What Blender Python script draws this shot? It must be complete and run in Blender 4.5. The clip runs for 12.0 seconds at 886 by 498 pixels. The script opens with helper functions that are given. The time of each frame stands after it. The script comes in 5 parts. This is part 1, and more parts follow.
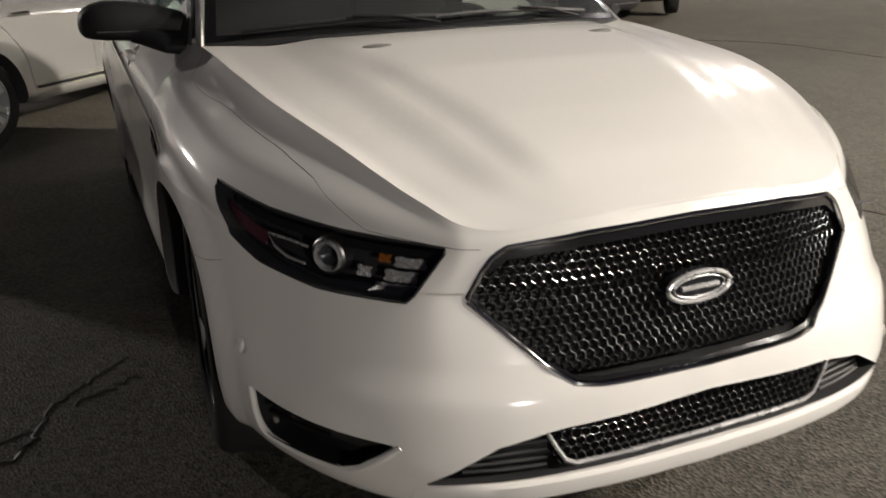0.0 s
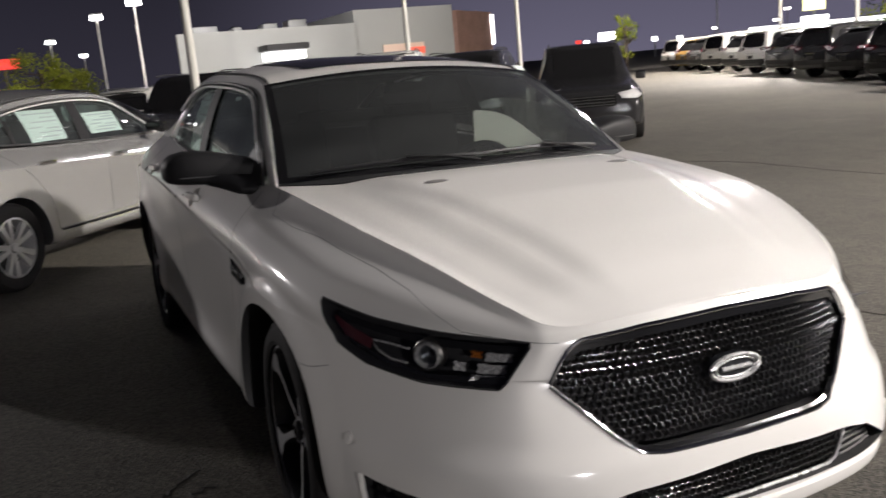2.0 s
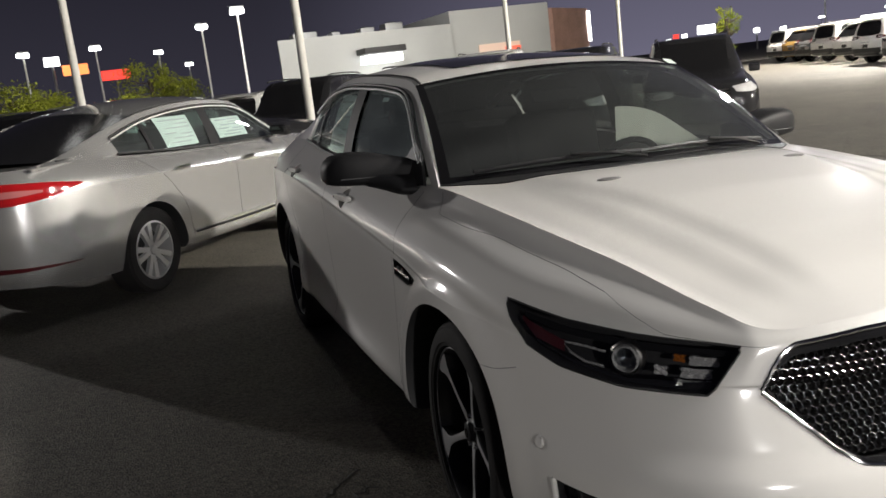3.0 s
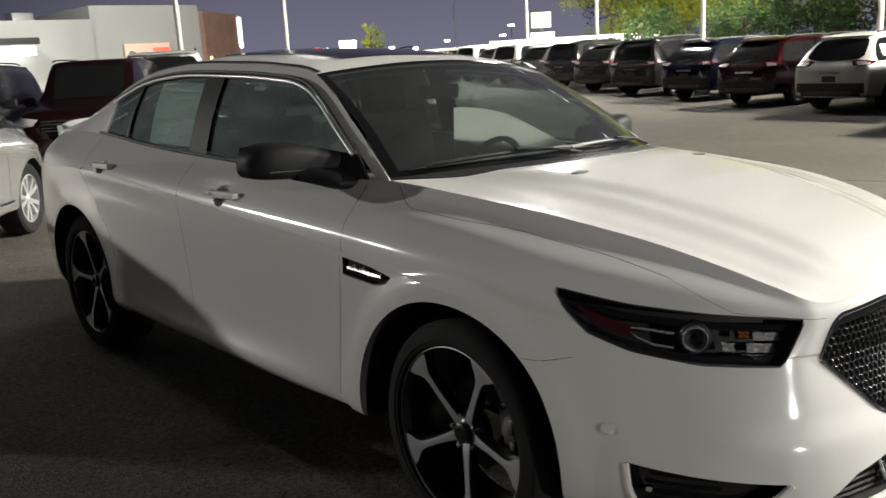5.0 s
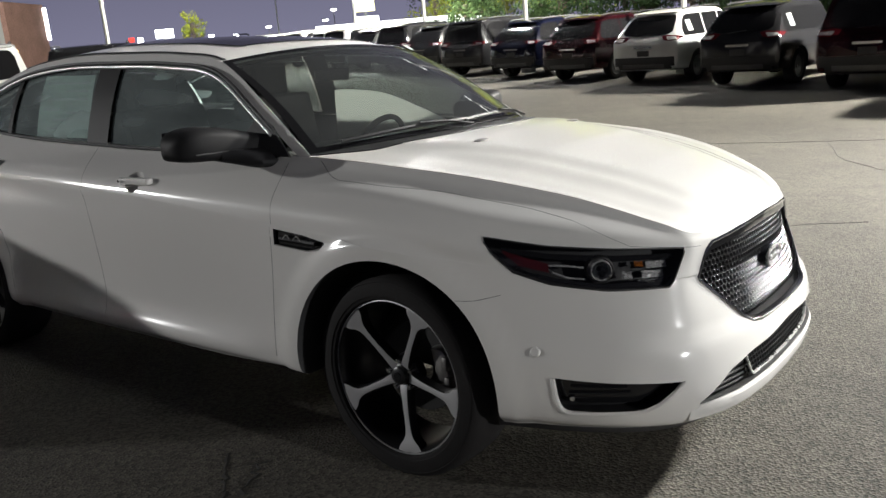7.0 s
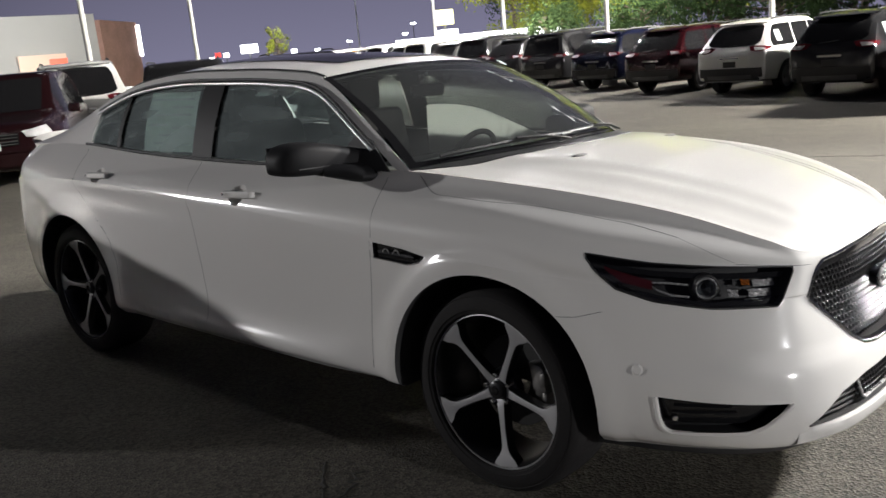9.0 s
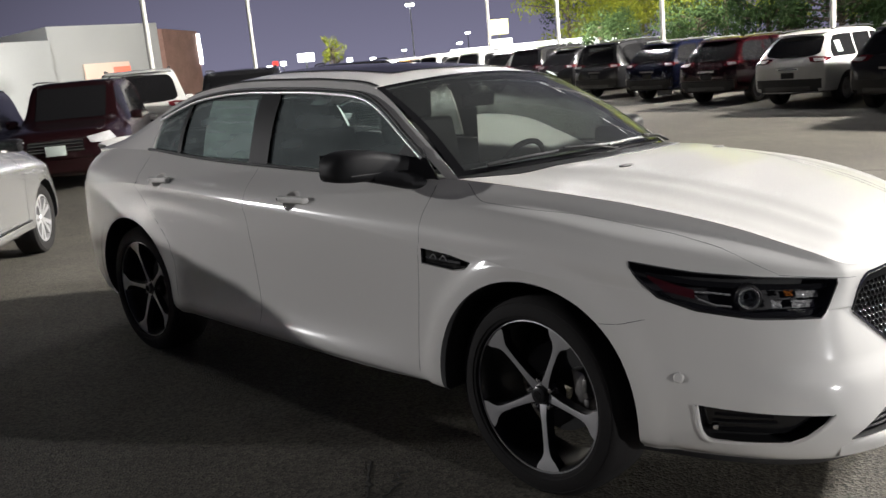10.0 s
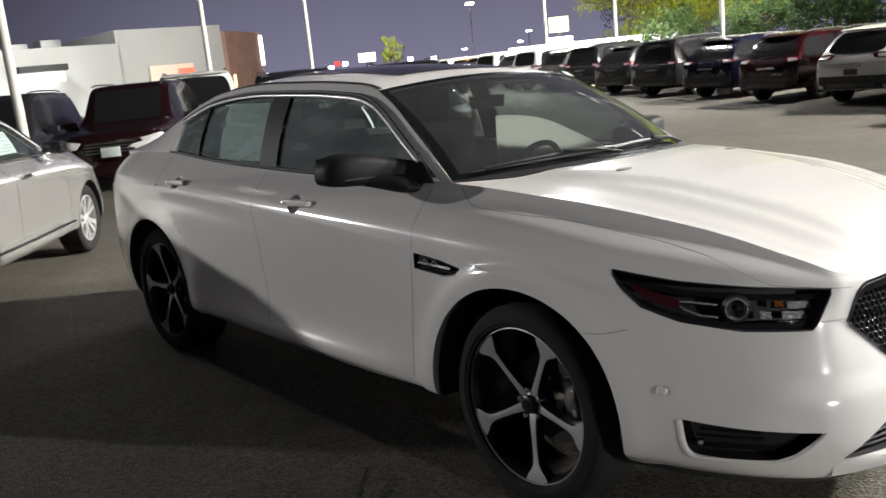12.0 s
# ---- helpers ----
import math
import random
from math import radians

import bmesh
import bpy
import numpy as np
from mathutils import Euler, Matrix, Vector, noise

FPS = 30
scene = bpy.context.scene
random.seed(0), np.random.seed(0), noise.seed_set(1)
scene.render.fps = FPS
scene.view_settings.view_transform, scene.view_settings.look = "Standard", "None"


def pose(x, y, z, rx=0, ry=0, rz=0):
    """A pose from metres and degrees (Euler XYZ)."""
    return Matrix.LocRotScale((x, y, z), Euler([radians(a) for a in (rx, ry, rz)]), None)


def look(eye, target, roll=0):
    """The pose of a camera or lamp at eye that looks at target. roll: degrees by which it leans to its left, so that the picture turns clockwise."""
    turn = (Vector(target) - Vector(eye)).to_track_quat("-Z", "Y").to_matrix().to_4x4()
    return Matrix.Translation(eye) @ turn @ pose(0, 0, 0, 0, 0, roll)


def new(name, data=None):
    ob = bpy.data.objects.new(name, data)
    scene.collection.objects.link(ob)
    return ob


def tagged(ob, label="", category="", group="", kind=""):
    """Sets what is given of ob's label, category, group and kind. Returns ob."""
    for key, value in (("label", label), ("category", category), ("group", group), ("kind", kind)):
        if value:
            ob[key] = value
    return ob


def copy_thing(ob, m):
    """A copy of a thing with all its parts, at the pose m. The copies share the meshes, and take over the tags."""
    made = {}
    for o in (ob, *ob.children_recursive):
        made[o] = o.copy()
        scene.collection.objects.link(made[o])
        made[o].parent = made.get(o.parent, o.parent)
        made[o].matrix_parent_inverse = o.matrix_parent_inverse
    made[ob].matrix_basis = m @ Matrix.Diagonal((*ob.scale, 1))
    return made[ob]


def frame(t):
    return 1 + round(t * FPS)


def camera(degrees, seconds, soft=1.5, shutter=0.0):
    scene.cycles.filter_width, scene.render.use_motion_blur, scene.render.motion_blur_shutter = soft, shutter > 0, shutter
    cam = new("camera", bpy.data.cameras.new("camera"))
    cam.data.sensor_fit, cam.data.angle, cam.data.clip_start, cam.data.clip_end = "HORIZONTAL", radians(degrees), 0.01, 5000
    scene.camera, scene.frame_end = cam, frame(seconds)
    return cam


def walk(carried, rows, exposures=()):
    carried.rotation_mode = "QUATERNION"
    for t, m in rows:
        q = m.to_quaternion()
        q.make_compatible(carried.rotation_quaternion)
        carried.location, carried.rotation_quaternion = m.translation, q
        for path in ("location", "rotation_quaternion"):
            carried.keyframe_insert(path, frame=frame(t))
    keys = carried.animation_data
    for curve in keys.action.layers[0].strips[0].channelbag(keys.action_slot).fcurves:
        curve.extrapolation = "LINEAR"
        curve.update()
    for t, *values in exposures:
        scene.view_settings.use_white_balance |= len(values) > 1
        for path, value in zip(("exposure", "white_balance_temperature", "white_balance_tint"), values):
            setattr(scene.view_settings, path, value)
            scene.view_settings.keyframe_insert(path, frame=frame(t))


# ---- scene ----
cam = camera(54.098, 12.0, 1.5, 0.4)
ROWS = [  # seconds, eye, yaw, pitch, roll
    (0, 2.3692, -1.1080, 1.4093, 67.844, -19.850, -3.460),
    (0.5, 2.4895, -1.1967, 1.4217, 64.413, -20.624, -3.390),
    (1, 2.5913, -1.3818, 1.4721, 58.499, -15.937, -5.040),
    (1.5, 2.6177, -1.4412, 1.4927, 60.325, -12.394, -5.001),
    (2, 2.6085, -1.4976, 1.4925, 65.299, -11.760, -5.251),
    (2.5, 2.5736, -1.5700, 1.4721, 70.858, -11.493, -6.725),
    (2.7, 2.5364, -1.6166, 1.4901, 72.323, -11.230, -7.000),
    (4.3, 2.1097, -2.2610, 1.5328, 56.095, -11.471, -4.745),
    (4.5, 2.0575, -2.3453, 1.5373, 53.096, -12.095, -4.639),
    (5, 1.8224, -2.5583, 1.5324, 47.747, -12.602, -3.375),
    (5.5, 1.7180, -2.7810, 1.5552, 45.134, -12.864, -3.982),
    (6, 1.7351, -3.0271, 1.5688, 42.368, -12.800, -3.988),
    (6.5, 1.8061, -3.0220, 1.5627, 39.469, -13.995, -4.855),
    (6.7, 1.8370, -3.0038, 1.5523, 37.015, -14.387, -4.762),
    (8.3, 1.8295, -3.0409, 1.5610, 36.833, -14.280, -5.357),
    (8.5, 1.8157, -3.0465, 1.5612, 38.485, -13.839, -5.356),
    (9, 1.7826, -3.0635, 1.5725, 41.882, -13.127, -5.513),
    (9.5, 1.7990, -3.1224, 1.5721, 43.435, -12.230, -5.400),
    (10, 1.8444, -3.1071, 1.5786, 45.261, -12.236, -5.274),
    (10.5, 1.9245, -2.9990, 1.5710, 46.859, -12.236, -5.203),
    (11, 1.9797, -2.9258, 1.5700, 46.376, -12.281, -4.319),
    (11.5, 1.9856, -2.8984, 1.5683, 47.040, -12.173, -4.533),
    (12, 1.9847, -2.8883, 1.5675, 49.370, -11.929, -5.823),
]
walk(cam, [(t, pose(x, y, z, 0, 0, yaw) @ pose(0, 0, 0, 90 + pitch) @ pose(0, 0, 0, 0, 0, roll)) for t, x, y, z, yaw, pitch, roll in ROWS],
     [(0, -.05, 6600, 12), (.5, -.04, 6250, 13), (1.0, -.1, 6200, 15), (1.5, -.1, 6200, 15), (2.6, .14, 6150, 13), (4.4, .18, 6700, 3), (4.8, .30, 6400, 5), (5.4, .67, 6050, 9), (6.5, .70, 6000, 8), (9.0, .68, 6000, 11), (12, .70, 6050, 10)])

# ---- light: a car dealer's lot at night under pole lamps ----
world = bpy.data.worlds.new("night")
scene.world = world
world.use_nodes = True
wn, wl = world.node_tree.nodes, world.node_tree.links
bg = wn["Background"]
tc, sep, ramp = wn.new("ShaderNodeTexCoord"), wn.new("ShaderNodeSeparateXYZ"), wn.new("ShaderNodeValToRGB")
wl.new(tc.outputs["Generated"], sep.inputs[0])
wl.new(sep.outputs["Z"], ramp.inputs[0])
# the town's glow stands over the far end of the lot
aim, glow_span, tint = wn.new("ShaderNodeVectorMath"), wn.new("ShaderNodeMapRange"), wn.new("ShaderNodeVectorMath")
aim.operation, aim.inputs[1].default_value = "DOT_PRODUCT", (-.574, .819, 0)
glow_span.interpolation_type = "SMOOTHSTEP"
glow_span.inputs["From Min"].default_value, glow_span.inputs["From Max"].default_value = .68, .94
glow_span.inputs["To Min"].default_value, glow_span.inputs["To Max"].default_value = .26, 1.08
tint.operation = "SCALE"
wl.new(tc.outputs["Generated"], aim.inputs[0])
wl.new(aim.outputs["Value"], glow_span.inputs["Value"])
wl.new(ramp.outputs[0], tint.inputs[0])
wl.new(glow_span.outputs[0], tint.inputs["Scale"])
wl.new(tint.outputs[0], bg.inputs[0])
ramp.color_ramp.elements[0].position, ramp.color_ramp.elements[0].color = 0.0, (0.122, 0.113, 0.155, 1)
ramp.color_ramp.elements[1].position, ramp.color_ramp.elements[1].color = 0.20, (0.046, 0.042, 0.062, 1)
high = ramp.color_ramp.elements.new(0.55)
high.color = (0.020, 0.019, 0.026, 1)
bg.inputs[1].default_value = 1.0

LAMP_TINT = (1.0, 0.94, 0.87)
WARM_TINT = (1.0, 0.91, 0.77)


def lamp(name, place, power, size=0.5, colour=LAMP_TINT):
    data = bpy.data.lights.new(name, "POINT")
    data.energy, data.color, data.shadow_soft_size = power, colour, size
    ob = new(name, data)
    ob.location = place
    return ob


lamp("lot_lamp_light", (30.0, -1.0, 4.4), 8800, 0.2)
lamp("lot_lamp_light", (-18.0, 22.0, 9.5), 3200, 0.4)


def spot(name, place, target, power, degrees, size=.4, blend=.5, colour=LAMP_TINT):
    data = bpy.data.lights.new(name, "SPOT")
    data.energy, data.color, data.shadow_soft_size, data.spot_size, data.spot_blend = power, colour, size, radians(degrees), blend
    ob = new(name, data)
    ob.matrix_world = look(place, target)
    return ob


spot("lot_lamp_light", (8.6, 12.0, 8.6), (2.2, 5.0, 0), 10800, 64, .45, 1.0)
spot("unseen_flood_light", (-15.8, -10.6, 4.8), (-1.6, -1.0, .6), 3000, 48, .16, .3)
spot("row_lamp_light", (9.0, 20.5, 8.6), (-6.0, 12.0, 0), 41000, 92, blend=.7, colour=WARM_TINT)
spot("row_lamp_light", (-6.1, 28.3, 8.6), (-21.0, 20.0, 0), 17000, 100, blend=.8, colour=WARM_TINT)
spot("row_lamp_light", (-29.6, 33.0, 9.0), (-29.6, 31.5, 0), 38000, 128, colour=WARM_TINT)
# fill spots without a fixture, added to brighten the trees
spot("tree_fill_light", (-16.0, 31.0, 9.0), (-28.0, 47.0, 6.0), 17000, 100, colour=WARM_TINT)
spot("tree_fill_light", (-6.0, 33.5, 9.0), (-8.0, 43.0, 6.0), 5500, 110, colour=WARM_TINT)
# three spots added to light the trees only, turned away from the car
spot("unseen_flood_light", (-21.0, 27.0, 8.5), (-26, 40, 4), 2600, 100)
spot("unseen_flood_light", (-13.5, 23.0, 8.5), (-20, 38, 4), 1800, 100)
spot("unseen_flood_light", (-6.0, 21.0, 8.5), (-12, 36, 4), 500, 100)
# two floods without a fixture, added to brighten store wall and left trees
spot("unseen_flood_light", (-41.0, 9.5, 9.0), (-51, 17, 2.5), 3000, 130)
spot("unseen_flood_light", (-48.0, 4.0, 8.0), (-75, -6, 3), 9000, 110)

# ---- materials ----


def material(name, colour, rough=0.5, metal=0.0, vary=0.0, scale=4.0, fine=60.0, bump=0.0, coat=0.0, emit=0.0, spec=0.5, rough_vary=0.0):
    m = bpy.data.materials.new(name)
    m.use_nodes = True
    n, l = m.node_tree.nodes, m.node_tree.links
    p = n["Principled BSDF"]
    p.inputs["Base Color"].default_value = (*colour, 1)
    p.inputs["Roughness"].default_value, p.inputs["Metallic"].default_value = rough, metal
    p.inputs["Coat Weight"].default_value, p.inputs["Coat Roughness"].default_value = coat, 0.055
    p.inputs["Specular IOR Level"].default_value = spec
    if emit:
        p.inputs["Emission Color"].default_value, p.inputs["Emission Strength"].default_value = (*colour, 1), emit
    if vary or bump or rough_vary:
        co = n.new("ShaderNodeTexCoord")
        big, small = n.new("ShaderNodeTexNoise"), n.new("ShaderNodeTexNoise")
        big.inputs["Scale"].default_value, small.inputs["Scale"].default_value = scale, fine
        big.inputs["Detail"].default_value = small.inputs["Detail"].default_value = 4
        for t in (big, small):
            l.new(co.outputs["Object"], t.inputs["Vector"])
        mix = n.new("ShaderNodeMath")
        mix.operation = "ADD"
        l.new(big.outputs["Fac"], mix.inputs[0])
        l.new(small.outputs["Fac"], mix.inputs[1])
        if vary:
            r = n.new("ShaderNodeValToRGB")
            r.color_ramp.elements[0].position, r.color_ramp.elements[1].position = 0.7, 1.3
            half = n.new("ShaderNodeMath")
            half.operation, half.inputs[1].default_value = "MULTIPLY", 0.5
            l.new(mix.outputs[0], half.inputs[0])
            r.color_ramp.elements[0].position, r.color_ramp.elements[1].position = 0.3, 0.7
            r.color_ramp.elements[0].color = (*[c * (1 - vary) for c in colour], 1)
            r.color_ramp.elements[1].color = (*[min(1, c * (1 + vary)) for c in colour], 1)
            l.new(half.outputs[0], r.inputs[0])
            l.new(r.outputs[0], p.inputs["Base Color"])
        if rough_vary:
            mr = n.new("ShaderNodeMapRange")
            mr.inputs["From Min"].default_value, mr.inputs["From Max"].default_value = 0.3, 0.7
            mr.inputs["To Min"].default_value, mr.inputs["To Max"].default_value = max(0.01, rough - rough_vary), rough + rough_vary
            l.new(big.outputs["Fac"], mr.inputs["Value"])
            l.new(mr.outputs[0], p.inputs["Roughness"])
        if bump:
            b = n.new("ShaderNodeBump")
            b.inputs["Strength"].default_value, b.inputs["Distance"].default_value = bump, 0.01
            l.new(small.outputs["Fac"], b.inputs["Height"])
            l.new(b.outputs[0], p.inputs["Normal"])
    return m


def glass(name, tint, see=0.6, rough=0.02, film=0.0, dust_haze_tint=(.6, .6, .6)):
    """A thin pane: part clear, part gloss, with a film of dust and painted haze."""
    m = bpy.data.materials.new(name)
    m.use_nodes = True
    n, l = m.node_tree.nodes, m.node_tree.links
    n.remove(n["Principled BSDF"])
    clear, gloss, mix, lw = n.new("ShaderNodeBsdfTransparent"), n.new("ShaderNodeBsdfGlossy"), n.new("ShaderNodeMixShader"), n.new("ShaderNodeLayerWeight")
    clear.inputs[0].default_value = (*[c * see for c in tint], 1)
    gloss.inputs["Roughness"].default_value = rough
    power, scale = n.new("ShaderNodeMath"), n.new("ShaderNodeMath")
    power.operation, power.inputs[1].default_value = "POWER", 3.6
    scale.operation, scale.inputs[1].default_value, scale.inputs[2].default_value = "MULTIPLY_ADD", 0.65, 0.07
    l.new(lw.outputs["Facing"], power.inputs[0])
    l.new(power.outputs[0], scale.inputs[0])
    l.new(scale.outputs[0], mix.inputs[0])
    out = clear.outputs[0]
    # the film also puts the glass's haze and reflections in as pale colour
    if film:
        dust_haze, add = n.new("ShaderNodeBsdfDiffuse"), n.new("ShaderNodeMixShader")
        dust_haze.inputs[0].default_value = (*dust_haze_tint, 1)
        spots, span = n.new("ShaderNodeTexNoise"), n.new("ShaderNodeMapRange")
        spots.inputs["Scale"].default_value = 2.5
        span.inputs["To Min"].default_value, span.inputs["To Max"].default_value = film * .4, film * 1.6
        l.new(spots.outputs["Fac"], span.inputs["Value"])
        l.new(span.outputs[0], add.inputs[0])
        l.new(out, add.inputs[1])
        l.new(dust_haze.outputs[0], add.inputs[2])
        out = add.outputs[0]
    l.new(out, mix.inputs[1])
    l.new(gloss.outputs[0], mix.inputs[2])
    l.new(mix.outputs[0], n["Material Output"].inputs[0])
    return m


def paper_material(name, colour, through_it=.45):
    """Thin paper: light also comes through it."""
    m = bpy.data.materials.new(name)
    m.use_nodes = True
    n, l = m.node_tree.nodes, m.node_tree.links
    n.remove(n["Principled BSDF"])
    front, back, mix = n.new("ShaderNodeBsdfDiffuse"), n.new("ShaderNodeBsdfTranslucent"), n.new("ShaderNodeMixShader")
    grain, tone = n.new("ShaderNodeTexNoise"), n.new("ShaderNodeValToRGB")
    grain.inputs["Scale"].default_value = 9
    tone.color_ramp.elements[0].color = (*[c * .9 for c in colour], 1)
    tone.color_ramp.elements[1].color = (*colour, 1)
    l.new(grain.outputs["Fac"], tone.inputs[0])
    for b in (front, back):
        l.new(tone.outputs[0], b.inputs[0])
    mix.inputs[0].default_value = through_it
    l.new(front.outputs[0], mix.inputs[1])
    l.new(back.outputs[0], mix.inputs[2])
    l.new(mix.outputs[0], n["Material Output"].inputs[0])
    return m


def asphalt(name):
    """Worn asphalt: broad stains, aggregate and pits."""
    m = bpy.data.materials.new(name)
    m.use_nodes = True
    n, l = m.node_tree.nodes, m.node_tree.links
    p = n["Principled BSDF"]
    co = n.new("ShaderNodeTexCoord")
    stain, mid, stone = n.new("ShaderNodeTexNoise"), n.new("ShaderNodeTexNoise"), n.new("ShaderNodeTexVoronoi")
    stain.inputs["Scale"].default_value, stain.inputs["Detail"].default_value = .32, 6
    mid.inputs["Scale"].default_value, mid.inputs["Detail"].default_value = 3.5, 8
    stone.inputs["Scale"].default_value = 95
    for t in (stain, mid, stone):
        l.new(co.outputs["Object"], t.inputs["Vector"])
    base, grit, blend, mul = n.new("ShaderNodeValToRGB"), n.new("ShaderNodeValToRGB"), n.new("ShaderNodeMix"), n.new("ShaderNodeMix")
    base.color_ramp.elements[0].position, base.color_ramp.elements[0].color = .30, (.056, .052, .045, 1)
    base.color_ramp.elements[1].position, base.color_ramp.elements[1].color = .70, (.088, .082, .070, 1)
    l.new(stain.outputs["Fac"], base.inputs[0])
    grit.color_ramp.elements[0].position, grit.color_ramp.elements[0].color = .15, (.45, .45, .45, 1)
    grit.color_ramp.elements[1].position, grit.color_ramp.elements[1].color = .85, (1.9, 1.85, 1.75, 1)
    l.new(stone.outputs["Color"], grit.inputs[0])
    mul.data_type, mul.blend_type = "RGBA", "MULTIPLY"
    mul.inputs[0].default_value = .85
    l.new(base.outputs[0], mul.inputs[6])
    l.new(grit.outputs[0], mul.inputs[7])
    patch = n.new("ShaderNodeValToRGB")
    patch.color_ramp.elements[0].position, patch.color_ramp.elements[0].color = .30, (.86, .86, .86, 1)
    patch.color_ramp.elements[1].position, patch.color_ramp.elements[1].color = .68, (1.10, 1.09, 1.07, 1)
    l.new(mid.outputs["Fac"], patch.inputs[0])
    blend.data_type, blend.blend_type = "RGBA", "MULTIPLY"
    blend.inputs[0].default_value = 1
    l.new(mul.outputs[2], blend.inputs[6])
    l.new(patch.outputs[0], blend.inputs[7])
    l.new(blend.outputs[2], p.inputs["Base Color"])
    p.inputs["Roughness"].default_value = .82
    b = n.new("ShaderNodeBump")
    b.inputs["Strength"].default_value, b.inputs["Distance"].default_value = .65, .006
    l.new(stone.outputs["Distance"], b.inputs["Height"])
    l.new(b.outputs[0], p.inputs["Normal"])
    return m


PAINT = material("white_pearl_paint", (0.78, 0.767, 0.735), 0.5, 0.0, spec=0.25, vary=0.015, scale=1.2, fine=900, coat=1.0, rough_vary=0.03)
PAINT.node_tree.nodes["Principled BSDF"].inputs["Coat Roughness"].default_value = 0.11
SILVER = material("silver_paint", (0.62, 0.62, 0.61), 0.27, 0.75, vary=0.02, scale=1.5, fine=900, coat=1.0)
BLACK_GLOSS = material("black_gloss_plastic", (0.012, 0.012, 0.013), 0.12, rough_vary=0.04, scale=9)
BLACK_MATT = material("black_matt_plastic", (0.024, 0.024, 0.025), 0.55, vary=0.2, fine=300, bump=0.1)
RUBBER = material("tyre_rubber", (0.019, 0.018, 0.018), 0.8, vary=0.25, scale=6, fine=200, bump=0.2, spec=0.2)
CHROME = material("chrome", (0.75, 0.75, 0.76), 0.08, 1.0, rough_vary=0.03, scale=20)
MACHINED = material("machined_alloy", (0.62, 0.62, 0.63), 0.33, 0.6, rough_vary=0.05, scale=30)
DARK_ALLOY = material("black_painted_alloy", (0.015, 0.015, 0.016), 0.3)
STEEL = material("brake_steel", (0.32, 0.31, 0.30), 0.4, 1.0, vary=0.1, fine=80)
CLOTH = material("dark_cabin_trim", (0.014, 0.014, 0.015), 0.85, vary=0.2, fine=250, bump=0.2, spec=0.15)
LEATHER = material("black_leather", (0.004, 0.004, 0.0042), 0.7, vary=0.12, fine=150, bump=0.2, spec=0.05)
PAPER = paper_material("white_paper", (0.82, 0.90, 0.86))
LIT_WINDOW = paper_material("lit_window_film", (0.84, 0.86, 0.82), .75)
INK = material("grey_print", (0.52, 0.55, 0.55), 0.7)
RED_LENS = material("red_lens", (0.28, 0.008, 0.010), 0.08, coat=1.0)
MARKER = material("dark_red_marker", (0.055, 0.005, 0.008), 0.3)
AMBER = material("amber_lens", (0.30, 0.10, 0.015), 0.2)
REFLECTOR = material("silvered_reflector", (0.8, 0.8, 0.8), 0.1, 1.0)
BLACK_SATIN = material("black_satin_paint", (0.014, 0.014, 0.015), 0.55, vary=0.1, fine=200, spec=0.15)
STRIP_TRIM = material("satin_bright_trim", (0.70, 0.70, 0.70), 0.3, 0.35)
BRIGHT_TRIM = material("bright_trim", (0.78, 0.78, 0.78), 0.28, 0.7, rough_vary=0.05, scale=25)
LAMP_COVER = material("head_lamp_cover", (0.55, 0.55, 0.56), 0.12, vary=0.3, scale=8, coat=1)
GRILLE_BLACK = material("black_chrome_mesh", (0.20, 0.20, 0.205), 0.20, 1.0)
SILVER_PLASTIC = material("silvered_plastic", (0.62, 0.62, 0.62), 0.25, 0.45, rough_vary=0.1, scale=60)
CLEAR = glass("clear_lens", (1, 1, 1), 0.92)
WINDOW = glass("tinted_window_glass", (0.80, 0.95, 0.92), 0.84, film=.32, dust_haze_tint=(.50, .58, .57))
CLEAR_PANE = glass("lightly_tinted_glass", (0.80, 0.92, 0.90), 0.75, film=.05, dust_haze_tint=(.45, .5, .5))
SCREEN = glass("windscreen_glass", (0.86, 0.93, 0.90), 0.33, film=.055, dust_haze_tint=(.55, .58, .58))
ASPHALT = asphalt("worn_asphalt")

# ---- helpers of this scene ----


def link(name, bm, mats, parent=None, label="", smooth=True, angle=35, kind=""):
    """One mesh object out of a bmesh."""
    me = bpy.data.meshes.new(name)
    bm.normal_update()
    for f in bm.faces:
        f.smooth = smooth
    if smooth:
        lim = radians(angle)
        for e in bm.edges:
            if len(e.link_faces) == 2 and e.calc_face_angle(0) > lim:
                e.smooth = False
    bm.to_mesh(me)
    bm.free()
    for m in mats if isinstance(mats, (list, tuple)) else [mats]:
        me.materials.append(m)
    ob = new(name, me)
    if parent:
        ob.parent = parent
    tagged(ob, label, kind=kind)
    return ob


def part(name, bm, mat, parent, label="", **more):
    return link(name, bm, mat, parent, label, **more)


def thing(name, m, label, category, group=""):
    ob = new(name)
    ob.empty_display_size = 0.2
    ob.matrix_world = m
    return tagged(ob, label, category, group)


def spline(points, n):
    """Catmull-Rom through points, n steps a span."""
    p = np.array(points, float)
    p = np.vstack([2 * p[0] - p[1], p, 2 * p[-1] - p[-2]])
    out = []
    for i in range(1, len(p) - 2):
        for k in range(n):
            t = k / n
            a, b, c, d = p[i - 1], p[i], p[i + 1], p[i + 2]
            out.append(0.5 * (2 * b + (c - a) * t + (2 * a - 5 * b + 4 * c - d) * t * t + (3 * b - a - 3 * c + d) * t ** 3))
    out.append(p[-2])
    return np.array(out)


